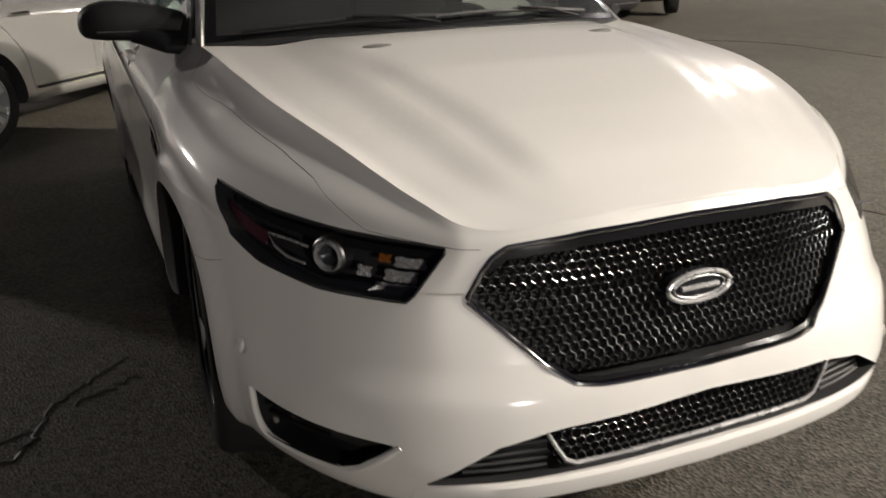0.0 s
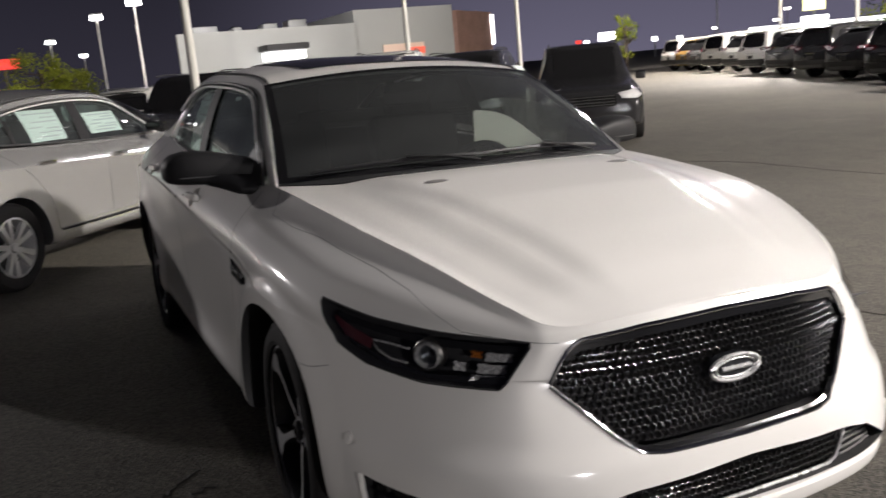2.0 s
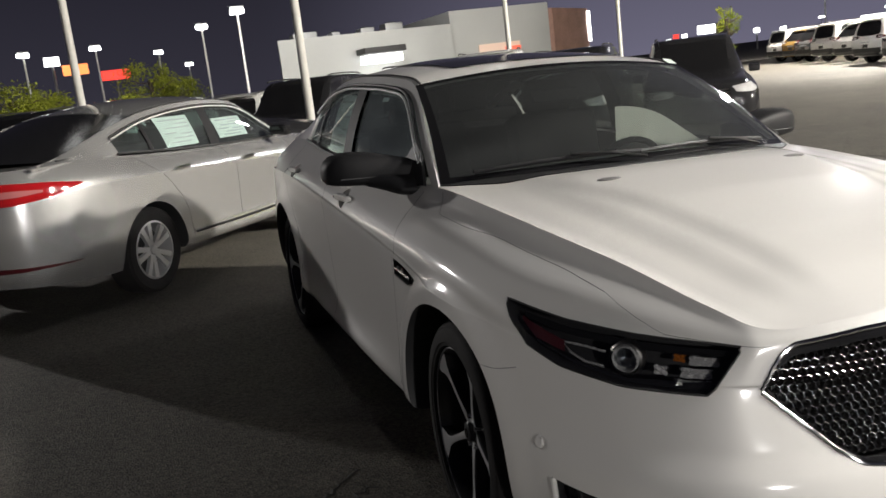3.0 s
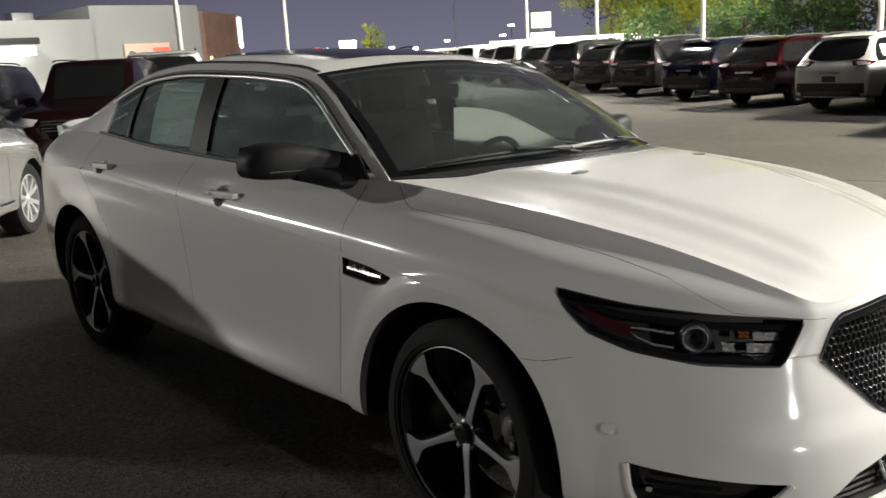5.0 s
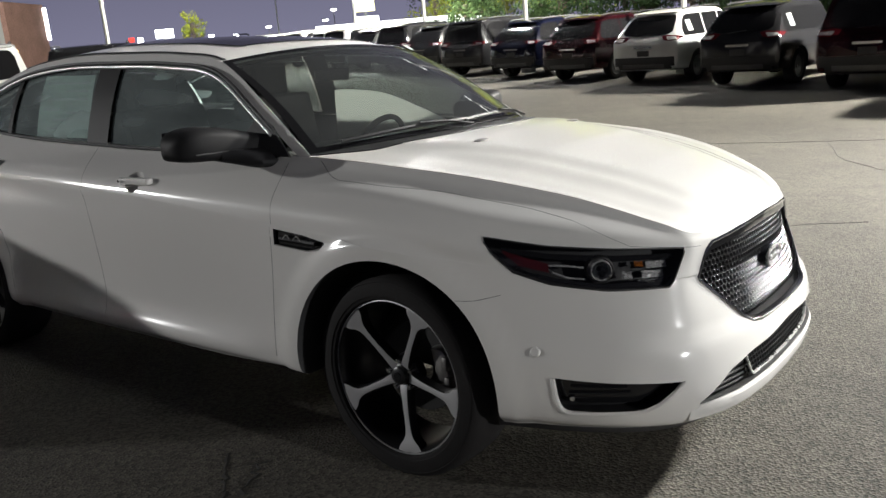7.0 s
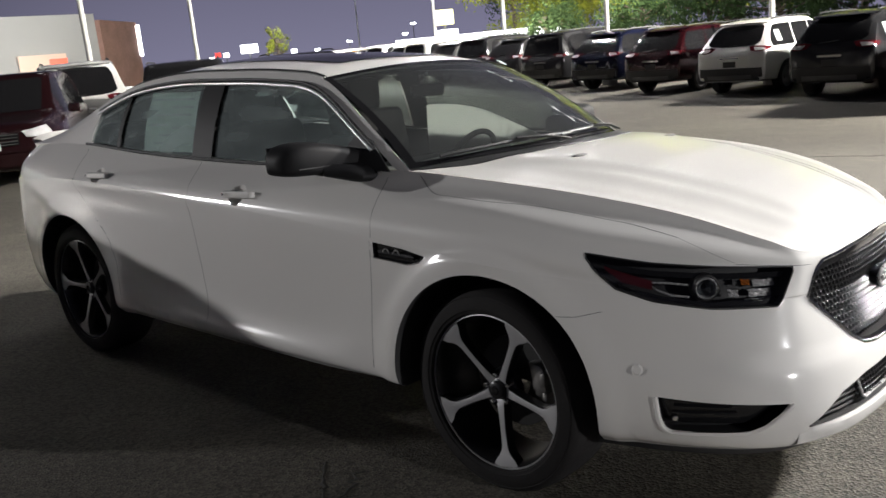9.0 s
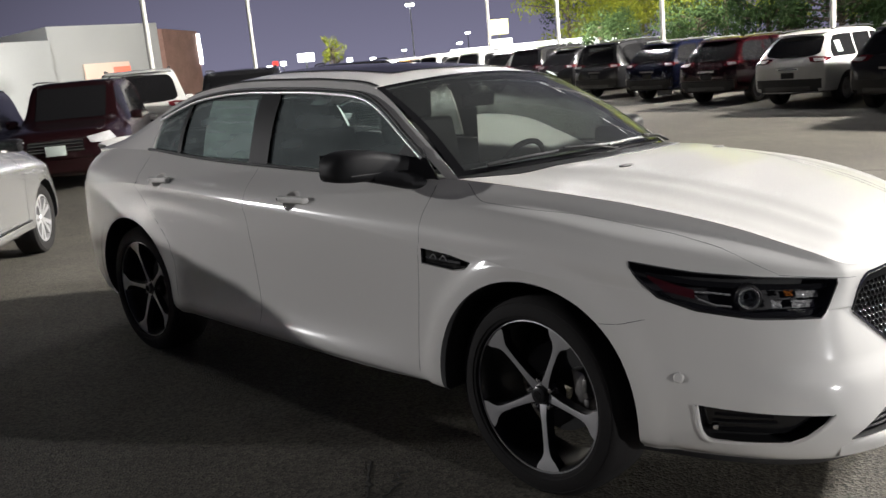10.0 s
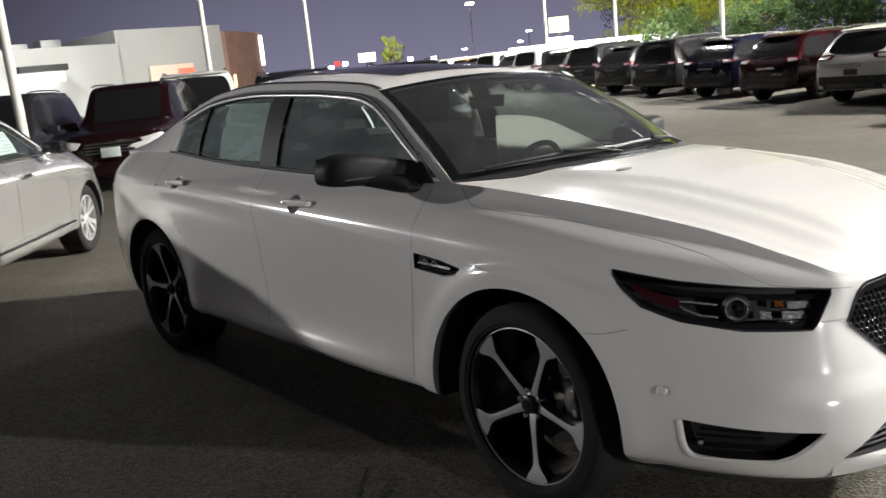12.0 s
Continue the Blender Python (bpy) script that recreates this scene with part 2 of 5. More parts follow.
def curve_at(points, x, column=1):
    """Value of a table of (x, v, ...) at x."""
    p = np.array(points, float)
    order = np.argsort(p[:, 0])
    return float(np.interp(x, p[order, 0], p[order, column]))


def box(sx, sy, sz, at=(0, 0, 0), bevel=0.0, seg=2, bm=None):
    """A box with bevelled edges, centred at a place."""
    bm = bm or bmesh.new()
    made = bmesh.ops.create_cube(bm, size=1, matrix=Matrix.Translation(at) @ Matrix.Diagonal((sx, sy, sz, 1)))
    if bevel:
        edges = list({e for v in made["verts"] for e in v.link_edges})
        bmesh.ops.bevel(bm, geom=edges, offset=bevel, segments=seg, affect="EDGES", profile=0.6)
    return bm


def tube(points, radius, sides=6, bm=None, closed=False, flat=1.0):
    """A round bar along points."""
    bm = bm or bmesh.new()
    pts = [Vector(p) for p in points]
    rings = []
    n = len(pts)
    for i, p in enumerate(pts):
        a, b = pts[(i - 1) % n if closed else max(i - 1, 0)], pts[(i + 1) % n if closed else min(i + 1, n - 1)]
        d = (b - a).normalized()
        side = d.cross(Vector((0, 0, 1)))
        side = side.normalized() if side.length > 1e-4 else Vector((1, 0, 0))
        up = side.cross(d)
        rings.append([bm.verts.new(p + radius * (math.cos(k * math.tau / sides) * side + flat * math.sin(k * math.tau / sides) * up)) for k in range(sides)])
    for i in range(n if closed else n - 1):
        r, s = rings[i], rings[(i + 1) % n]
        for k in range(sides):
            bm.faces.new((r[k], r[(k + 1) % sides], s[(k + 1) % sides], s[k]))
    if not closed:
        bm.faces.new(rings[0][::-1])
        bm.faces.new(rings[-1])
    bmesh.ops.recalc_face_normals(bm, faces=bm.faces)
    return bm


def lathe(profile, sides=48, axis="y", bm=None):
    """A turned solid: profile of (radius, along)."""
    bm = bm or bmesh.new()
    rings = []
    for k in range(sides):
        a = k * math.tau / sides
        c, s = math.cos(a), math.sin(a)
        rings.append([bm.verts.new((r * c, h, r * s) if axis == "y" else (r * c, r * s, h)) for r, h in profile])
    for k in range(sides):
        p, q = rings[k], rings[(k + 1) % sides]
        for i in range(len(profile) - 1):
            bm.faces.new((p[i], q[i], q[i + 1], p[i + 1]))
    bmesh.ops.remove_doubles(bm, verts=bm.verts, dist=1e-5)
    bmesh.ops.recalc_face_normals(bm, faces=bm.faces)
    return bm


def grid(rows, bm=None, closed=False):
    """Faces between rows of points."""
    bm = bm or bmesh.new()
    v = [[bm.verts.new(p) for p in row] for row in rows]
    for i in range(len(v) - 1):
        for j in range(len(v[i]) - (0 if closed else 1)):
            k = (j + 1) % len(v[i])
            bm.faces.new((v[i][j], v[i][k], v[i + 1][k], v[i + 1][j]))
    return bm


def mirrored(bm):
    """Adds the copy across y = 0."""
    geo = bmesh.ops.duplicate(bm, geom=bm.verts[:] + bm.edges[:] + bm.faces[:])["geom"]
    vs = [g for g in geo if isinstance(g, bmesh.types.BMVert)]
    for v in vs:
        v.co.y = -v.co.y
    bmesh.ops.reverse_faces(bm, faces=[g for g in geo if isinstance(g, bmesh.types.BMFace)])
    return bm

# ---- ground: one sheet, falling gently towards the lane ----
UP = Vector((0.01595, 0.03486, 0.99927))  # the car's own up
TILT = Vector((0, 0, 1)).rotation_difference(UP).to_matrix().to_4x4()


def ground_z(x, y):
    near = -(UP.x * x + UP.y * y) / UP.z
    r = math.hypot(x + 1.0, y + 0.5)
    w = min(1.0, max(0.0, (r - 7.5) / 8.5))
    far = (-.20 + .30 * min(1.0, max(0.0, (-9 - x) / 20))) * min(1.0, max(0.0, (y - 4) / 8))
    w = w * w * (3 - 2 * w)
    return near * (1 - w) + far * w


def build_ground():
    steps = sorted({round(s * v, 3) for s in (-1, 1) for v in [0.5 * k for k in range(20)] + [10, 12, 14, 17, 20, 26, 34, 45, 60, 90, 140, 220, 400, 800]})
    bm = grid([[(x, y, ground_z(x, y)) for x in steps] for y in steps])
    bmesh.ops.reverse_faces(bm, faces=bm.faces) if bm.faces[:][0].normal.z < 0 else None
    bmesh.ops.recalc_face_normals(bm, faces=bm.faces)
    tagged(link("ground", bm, ASPHALT, kind="structure"), "worn grey asphalt of a parking lot with fine cracks", "ground")


build_ground()

def crack(pts, width=.012):
    """A tarred crack: a low, uneven dark bead along the ground."""
    line = spline([(x, y, 0) for x, y in pts], 7)
    rng = random.Random(len(pts) * 31)
    rows = []
    for k, p in enumerate(line):
        q = line[min(k + 1, len(line) - 1)] - line[max(k - 1, 0)]
        side = Vector((-q[1], q[0], 0)).normalized() * width * rng.uniform(.4, 1.2)
        x, y = p[0] + rng.uniform(-.02, .02), p[1] + rng.uniform(-.02, .02)
        rows.append([(x - side.x, y - side.y, ground_z(x, y) + .001), (x, y, ground_z(x, y) + .005), (x + side.x, y + side.y, ground_z(x, y) + .001)])
    tagged(link("ground_crack", grid(rows), TAR, kind="structure"), "dark crack in the asphalt", "crack")


TAR = material("dark_crack_filler", (.026, .025, .022), .6, vary=.2, fine=60)
for pts in (((-.10, -1.60), (-.15, -1.46), (-.28, -1.41), (-.43, -1.34), (-.52, -1.26), (-.70, -1.10)), ((-.28, -1.41), (-.22, -1.55), (-.30, -1.75), (-.22, -1.95)), ((-2.2, 8.2), (-1.6, 8.43), (-1.16, 8.57), (-.73, 8.76), (.4, 9.1)),
            ((-.73, 8.76), (-.56, 8.28), (-.26, 7.34), (.3, 6.6)), ((-.38, -1.30), (-.48, -1.17), (-.52, -1.09)), ((-1.6, 2.3), (-.66, 2.61), (-.57, 2.75), (-.2, 3.4), (.6, 4.0)), ((-8, 6), (-6.5, 7.2), (-4.5, 7.4), (-2.2, 8.2))):
    crack(pts, .012 if pts[0][1] < 0 else .005)

# ---- the white saloon ----
# half outlines from the nose to the tail, at rising heights: (x, y, z)
NOSE = [
    [(.98, 0, .266), (.97, .25, .266), (.93, .48, .269), (.84, .65, .276), (.66, .785, .286), (.42, .87, .29)],
    [(1.050, 0, .312), (1.040, .25, .312), (1.002, .48, .316), (.905, .675, .325), (.70, .825, .335), (.43, .91, .345)],
    [(1.048, 0, .50), (1.038, .25, .50), (.992, .48, .50), (.90, .665, .50), (.722, .824, .50), (.45, .915, .51)],
    [(.985, 0, .70), (.972, .25, .70), (.915, .49, .71), (.85, .62, .72), (.68, .775, .74), (.44, .885, .77)],
    [(.98, 0, .74), (.967, .25, .74), (.912, .48, .745), (.85, .605, .75), (.675, .765, .77), (.42, .884, .80)],
    [(.965, 0, .835), (.955, .25, .83), (.905, .46, .825), (.85, .55, .825), (.65, .73, .855), (.355, .878, .888)],
    [(.945, 0, .872), (.935, .25, .868), (.888, .455, .860), (.79, .553, .908), (.57, .648, .985), (.30, .718, 1.038)],
]
FLANK = [
    [(0, .88, .26), (-.45, .90, .305), (-.9, .905, .295), (-1.6, .905, .295), (-2.3, .905, .30), (-2.868, .89, .30)],
    [(0, .935, .34), (-.45, .937, .345), (-.9, .950, .352), (-1.6, .951, .353), (-2.3, .947, .362), (-2.868, .935, .37)],
    [(0, .955, .53), (-.45, .945, .53), (-.9, .926, .49), (-1.6, .925, .49), (-2.3, .940, .53), (-2.868, .955, .57)],
    [(0, .952, .81), (-.45, .945, .845), (-.9, .946, .873), (-1.6, .947, .911), (-2.3, .946, .945), (-2.868, .946, .958)],
    [(0, .947, .838), (-.45, .938, .862), (-.9, .938, .889), (-1.6, .939, .927), (-2.3, .938, .961), (-2.868, .938, .975)],
    [(0, .92, .94), (-.45, .912, .955), (-.9, .911, .970), (-1.6, .909, .994), (-2.3, .902, 1.02), (-2.868, .893, 1.03)],
    [(0, .745, 1.068), (-.45, .766, 1.096), (-.9, .79, 1.093), (-1.6, .785, 1.10), (-2.3, .775, 1.12), (-2.868, .75, 1.15)],
]
TAIL = [
    [(-3.350, .86, .27), (-3.705, .77, .29), (-3.905, .60, .30), (-3.975, .33, .30), (-4.005, 0, .30)],
    [(-3.350, .90, .38), (-3.705, .81, .41), (-3.945, .63, .42), (-4.025, .34, .42), (-4.055, 0, .42)],
    [(-3.350, .92, .58), (-3.705, .83, .61), (-3.965, .65, .63), (-4.045, .35, .63), (-4.075, 0, .63)],
    [(-3.350, .915, .94), (-3.705, .82, .92), (-3.965, .64, .90), (-4.035, .35, .90), (-4.065, 0, .90)],
    [(-3.350, .90, .955), (-3.705, .81, .945), (-3.955, .63, .94), (-4.030, .345, .94), (-4.060, 0, .94)],
    [(-3.350, .865, 1.035), (-3.705, .775, 1.035), (-3.935, .60, 1.04), (-4.015, .34, 1.04), (-4.045, 0, 1.04)],
    [(-3.350, .73, 1.15), (-3.705, .66, 1.135), (-3.885, .52, 1.13), (-3.955, .31, 1.13), (-3.985, 0, 1.13)],
]
HOOD_MID = [(.945, .876), (.90, .902), (.8, .945), (.6, 1.005), (.3, 1.072), (0, 1.112), (-.25, 1.130), (-.45, 1.135), (-.9, 1.10), (-3.2, 1.15), (-3.6, 1.16), (-4.08, 1.135)]


def ease(a, b, v):
    t = min(1.0, max(0.0, (v - a) / (b - a)))
    return t * t * (3 - 2 * t)


def body_rings(guides, mid, dome, nu=7, nv=5, nt=14):
    """Closed rings round a body: floor, side, top, other side."""
    rows = [spline(g, nu) for g in guides]
    rings = []
    for u in range(len(rows[0])):
        side = spline([r[u] for r in rows], nv)
        x, yr, zr = side[-1]
        zc = curve_at(mid, x)
        top = []
        for k in range(1, nt + 1):
            t = 1 - k / nt
            h = 1 - t ** 2.3
            step = dome * ease(.80, .62, t) * ease(-.5, -.2, x) * ease(.96, .7, x) if dome else 0
            if dome:
                edge = .45 - .20 * x
                step += .014 * ease(edge + .055, edge - .045, yr * t) * ease(-.3, -.05, x) * ease(.95, .7, x)
            top.append((x, yr * t, zr + (zc - zr) * h + step - dome * .5 * ease(-.5, -.2, x) * ease(.96, .7, x) * ease(1, .95, t)))
        half = [tuple(p) for p in side] + top
        rings.append(half + [(p[0], -p[1], p[2]) for p in half[-2::-1]])
    return rings


def closed_body(rings):
    bm = grid(rings)
    n = len(rings[0])
    bm.verts.ensure_lookup_table()
    for i in range(len(rings) - 1):
        a, b = i * n, (i + 1) * n
        bm.faces.new((bm.verts[a + n - 1], bm.verts[a], bm.verts[b], bm.verts[b + n - 1]))
    bmesh.ops.remove_doubles(bm, verts=bm.verts, dist=2e-4)
    loose = [f for f in bm.faces if f.calc_area() < 1e-9]
    bmesh.ops.delete(bm, geom=loose, context="FACES") if loose else None
    bmesh.ops.holes_fill(bm, edges=[e for e in bm.edges if e.is_boundary])
    bmesh.ops.recalc_face_normals(bm, faces=bm.faces)
    return bm


class Skin:
    """Points on a body's surface, found along level rays that come in at an angle from its nose (90: from its flank)."""

    def __init__(self, bm):
        from mathutils.bvhtree import BVHTree
        self.tree = BVHTree.FromBMesh(bm)

    def at(self, a, z, phi, side=1, lift=0.0):
        c, s = math.cos(radians(phi)), math.sin(radians(phi))
        way = Vector((c, s * side, 0))
        start = Vector((-a * s, a * c * side, z))
        place, normal, _, _ = self.tree.ray_cast(start + way * 6, -way)
        if place is None:
            place, normal, _, _ = self.tree.find_nearest(start + way)
        return place + normal * lift, normal, way

    def patch(self, lo, hi, phi, side=1, lift=0.002, na=40, nz=10, bm=None, a0=None, a1=None):
        a0 = max(lo[0][0], hi[0][0]) if a0 is None else a0
        a1 = min(lo[-1][0], hi[-1][0]) if a1 is None else a1
        rows = []
        for i in range(na + 1):
            a = a0 + (a1 - a0) * i / na
            l, h = curve_at(lo, a), curve_at(hi, a)
            rows.append([self.at(a, l + (h - l) * j / nz, phi, side, lift)[0] for j in range(nz + 1)])
        bm = grid(rows, bm)
        bmesh.ops.recalc_face_normals(bm, faces=bm.faces)
        return bm

    def cutter(self, lo, hi, phi, side=1, depth=0.05, out=0.08, na=36, nz=8):
        """A closed block through the surface, to cut a recess of that outline and depth."""
        a0, a1 = max(lo[0][0], hi[0][0]), min(lo[-1][0], hi[-1][0])
        front, back = [], []
        for i in range(na + 1):
            a = a0 + (a1 - a0) * i / na
            l, h = curve_at(lo, a), curve_at(hi, a)
            f, b = [], []
            for j in range(nz + 1):
                p, n, way = self.at(a, l + (h - l) * j / nz, phi, side)
                f.append(p + way * out)
                b.append(p - way * depth)
            front.append(f)
            back.append(b)
        bm = bmesh.new()
        vf = [[bm.verts.new(p) for p in r] for r in front]
        vb = [[bm.verts.new(p) for p in r] for r in back]
        for i in range(na):
            for j in range(nz):
                bm.faces.new((vf[i][j], vf[i + 1][j], vf[i + 1][j + 1], vf[i][j + 1]))
                bm.faces.new((vb[i][j], vb[i][j + 1], vb[i + 1][j + 1], vb[i + 1][j]))
            for j, flip in ((0, 1), (nz, 0)):
                q = (vf[i][j], vf[i + 1][j], vb[i + 1][j], vb[i][j])
                bm.faces.new(q[::-1] if flip else q)
        for i, flip in ((0, 0), (na, 1)):
            for j in range(nz):
                q = (vf[i][j], vf[i][j + 1], vb[i][j + 1], vb[i][j])
                bm.faces.new(q[::-1] if flip else q)
        bmesh.ops.recalc_face_normals(bm, faces=bm.faces)
        return bm

    def line(self, pts, phi, side=1, lift=0.001, n=8):
        """A smooth line on the surface through (a, z) points."""
        return [self.at(a, z, phi, side, lift)[0] for a, z in spline(pts, n)]


def cut(bm, cutters):
    """The mesh of bm less all cutters; faces of the cuts take each cutter's material slot."""
    me = bpy.data.meshes.new("work")
    bm.to_mesh(me)
    bm.free()
    work = new("work", me)
    made = [work]
    for c, slot in cutters:
        cm = bpy.data.meshes.new("cut")
        for f in c.faces:
            f.material_index = slot
        c.to_mesh(cm)
        c.free()
        co = new("cut", cm)
        made.append(co)
        mod = work.modifiers.new("cut", "BOOLEAN")
        mod.operation, mod.solver, mod.object = "DIFFERENCE", "EXACT", co
    for i in range(3):
        for o in made:
            o.data.materials.append(None)
    bpy.context.view_layer.update()
    done = bpy.data.meshes.new_from_object(work.evaluated_get(bpy.context.evaluated_depsgraph_get()))
    out = bmesh.new()
    out.from_mesh(done)
    for o in made:
        d = o.data
        bpy.data.objects.remove(o)
        bpy.data.meshes.remove(d)
    bpy.data.meshes.remove(done)
    return out


def cylinder(x, z, r, y0, y1, sides=72):
    bm = bmesh.new()
    ring = lambda y: [bm.verts.new((x + r * math.cos(k * math.tau / sides), y, z + r * math.sin(k * math.tau / sides))) for k in range(sides)]
    a, b = ring(y0), ring(y1)
    for k in range(sides):
        bm.faces.new((a[k], a[(k + 1) % sides], b[(k + 1) % sides], b[k]))
    bm.faces.new(a[::-1])
    bm.faces.new(b)
    bmesh.ops.recalc_face_normals(bm, faces=bm.faces)
    return bm


car = thing("saloon_car", TILT, "white pearl four-door saloon car with black mesh grille and wheels", "car")
raw = closed_body(body_rings([a + b + c for a, b, c in zip(NOSE, FLANK, TAIL)], HOOD_MID, .014, 12, 9, 34))
CREASE = FLANK[3]
SHOULDER, EDGE = (spline(NOSE[k] + FLANK[k], 12)[::-1] for k in (5, 6))


def sculpt(v):
    """The step from bonnet to wing, arch flares and the undercut below the shoulder line."""
    side = math.copysign(1, v.co.y)
    if -.6 < v.co.x < .95 and v.co.z > .8:
        y5, z5, y6, z6 = (float(np.interp(v.co.x, g[:, 0], g[:, k])) for g in (SHOULDER, EDGE) for k in (1, 2))
        u = (z6 - v.co.z) / max(.02, z6 - z5)
        if 0 < u < 1 and abs(v.co.y) > y6 - .004:
            f = ease(.94, .74, v.co.x) * ease(-.56, -.34, v.co.x)
            g, h = float(np.interp(u, (0, .3, .68, 1), (0, .17, .75, 1))), float(np.interp(u, (0, .3, .68, 1), (0, .26, .59, 1)))
            v.co.y += f * side * (y6 + (y5 - y6) * g - abs(v.co.y))
            v.co.z += f * (z6 - (z6 - z5) * h - v.co.z)
    if v.co.x > .30:
        out = Vector((.85, .53 * side * min(1, abs(v.co.y) / .6), 0)).normalized()
        v.co += out * .013 * ease(.572, .540, v.co.z) * ease(.30, .40, v.co.z) * ease(.42, .62, v.co.x)
    if abs(v.co.y) < .6 or v.co.z > 1.0:
        return
    push = 0.0
    for x0 in (0.0, -2.868):
        r = math.hypot(v.co.x - x0, v.co.z - .362)
        push += .016 * ease(.520, .478, r) * ease(.22, .30, v.co.z)
    zc = curve_at([(q[0], q[2]) for q in CREASE], v.co.x)
    p = (v.co.z - zc + .09) / .09
    if 0 < p < .995:
        push -= (.003 + .014 * ease(-1.45, -2.2, v.co.x)) * p * p * ease(-.62, -.80, v.co.x) * ease(-2.80, -2.55, v.co.x)
    v.co.y += side * push


for v in raw.verts:
    sculpt(v)
raw.normal_update()
skin = Skin(raw)

GRILLE_HI = [(-.498, .728), (-.455, .80), (-.42, .826), (-.25, .843), (0, .849), (.25, .843), (.42, .826), (.455, .80), (.498, .728)]
GRILLE_LO = [(-.498, .722), (-.36, .585), (-.31, .553), (-.25, .546), (0, .543), (.25, .546), (.31, .553), (.36, .585), (.498, .722)]
LOW_HI = [(-.615, .366), (-.48, .442), (-.36, .468), (0, .488), (.36, .468), (.48, .442), (.615, .366)]
LOW_LO = [(-.615, .360), (-.3, .366), (0, .372), (.3, .366), (.615, .360)]
FOG_HI = [(-.276, .446), (.112, .475)]
FOG_LO = [(-.276, .440), (-.2, .388), (-.15, .368), (.06, .364), (.095, .378), (.112, .468)]
LAMP_HI = [(-.328, .826), (-.1, .842), (.1, .860), (.285, .888)]
LAMP_LO = [(-.328, .815), (-.272, .72), (-.07, .727), (.10, .752), (.207, .787), (.265, .84), (.285, .874)]
VENT_HI = [(.245, .830), (.35, .846), (.502, .857)]
VENT_LO = [(.245, .824), (.275, .80), (.33, .789), (.502, .797)]
AXLES = (0.0, -2.868)

cutters = [(cylinder(x + .004, .370, .424, s * .55, s * 1.3), 1) for x in AXLES for s in (1, -1)]
cutters += [(box(2.62, 1.40, 1.2, (-1.86, 0, .95)), 1)]
cutters += [(skin.cutter(GRILLE_LO, GRILLE_HI, 0, depth=.06), 1), (skin.cutter(LOW_LO, LOW_HI, 0, depth=.07), 1)]
for s in (1, -1):
    cutters += [(skin.cutter(FOG_LO, FOG_HI, 50, s, .06), 1), (skin.cutter(LAMP_LO, LAMP_HI, 50, s, .09), 1), (skin.cutter(VENT_LO, VENT_HI, 90, s, .015), 1)]
for x, z in ((-1.35, .985), (-2.55, 1.018)):
    for s in (1, -1):
        at = skin.at(-x, z, 90, s)[0]
        dent = bmesh.new()
        bmesh.ops.create_uvsphere(dent, u_segments=20, v_segments=12, radius=1, matrix=Matrix.Translation(at) @ Matrix.Diagonal((.054, .040, .060, 1)))
        cutters.append((dent, 0))
body = part("body", cut(raw, cutters), [PAINT, BLACK_MATT], car, "white pearl painted body shell", angle=28)

class Cabin:
    """The upper side of a saloon between its belt line and its roof rail."""

    def __init__(self, belt, rail, frame_height=.05):
        self.belt, self.rail, self.frame_height = spline(belt, 14), spline(rail, 12), frame_height

    def rz(self, x):
        return curve_at(self.rail, x, 2)

    def bz(self, x):
        return curve_at(self.belt, x, 2)

    def glass_top(self, x):
        return max(self.bz(x) + .004, self.rz(x) - self.frame_height - .012 * ease(-2.4, -2.9, x))

    def point(self, x, z):
        b = Vector((x, curve_at(self.belt, x, 1), self.bz(x)))
        r = Vector((x, curve_at(self.rail, x, 1), self.rz(x)))
        w = min(1, max(0, (z - b.z) / max(1e-4, r.z - b.z)))
        p = b.lerp(r, w)
        p.y += .018 * math.sin(math.pi * w) * min(1, (r.z - b.z) / .3)
        return p

    def strip(self, x0, x1, lo, hi, out=0.0, n=3, steps=30, side=1, bm=None):
        rows = []
        for x in np.linspace(x0, x1, steps):
            l, h = lo(x), hi(x)
            rows.append([self.point(x, l + (h - l) * k / n) + Vector((0, out, 0)) for k in range(n + 1)])
        if side < 0:
            rows = [[Vector((p.x, -p.y, p.z)) for p in r[::-1]] for r in rows]
        return grid(rows, bm)

    def edge(self, x0, x1, height, out, up=0.0, steps=60, side=1):
        pts = [self.point(x, height(x)) + Vector((0, out, up)) for x in np.linspace(x0, x1, steps)]
        return [Vector((p.x, side * p.y, p.z)) for p in pts]


def sheet(low, top, t0=-1, t1=1, s0=0, s1=1, bow=.0, lift=0.0, nt=24, ns=12, bm=None):
    """A pane between a low and a top edge."""
    rows = []
    for s in np.linspace(s0, s1, ns + 1):
        rows.append([low(t).lerp(top(t), s) + Vector((bow, 0, bow)) * math.sin(math.pi * s) + Vector((lift, 0, lift)) for t in np.linspace(t0, t1, nt + 1)])
    bm = grid(rows, bm)
    bmesh.ops.recalc_face_normals(bm, faces=bm.faces)
    return bm


def thick(bm, t):
    bmesh.ops.recalc_face_normals(bm, faces=bm.faces)
    bmesh.ops.solidify(bm, geom=bm.faces[:], thickness=t)
    bmesh.ops.recalc_face_normals(bm, faces=bm.faces)
    return bm


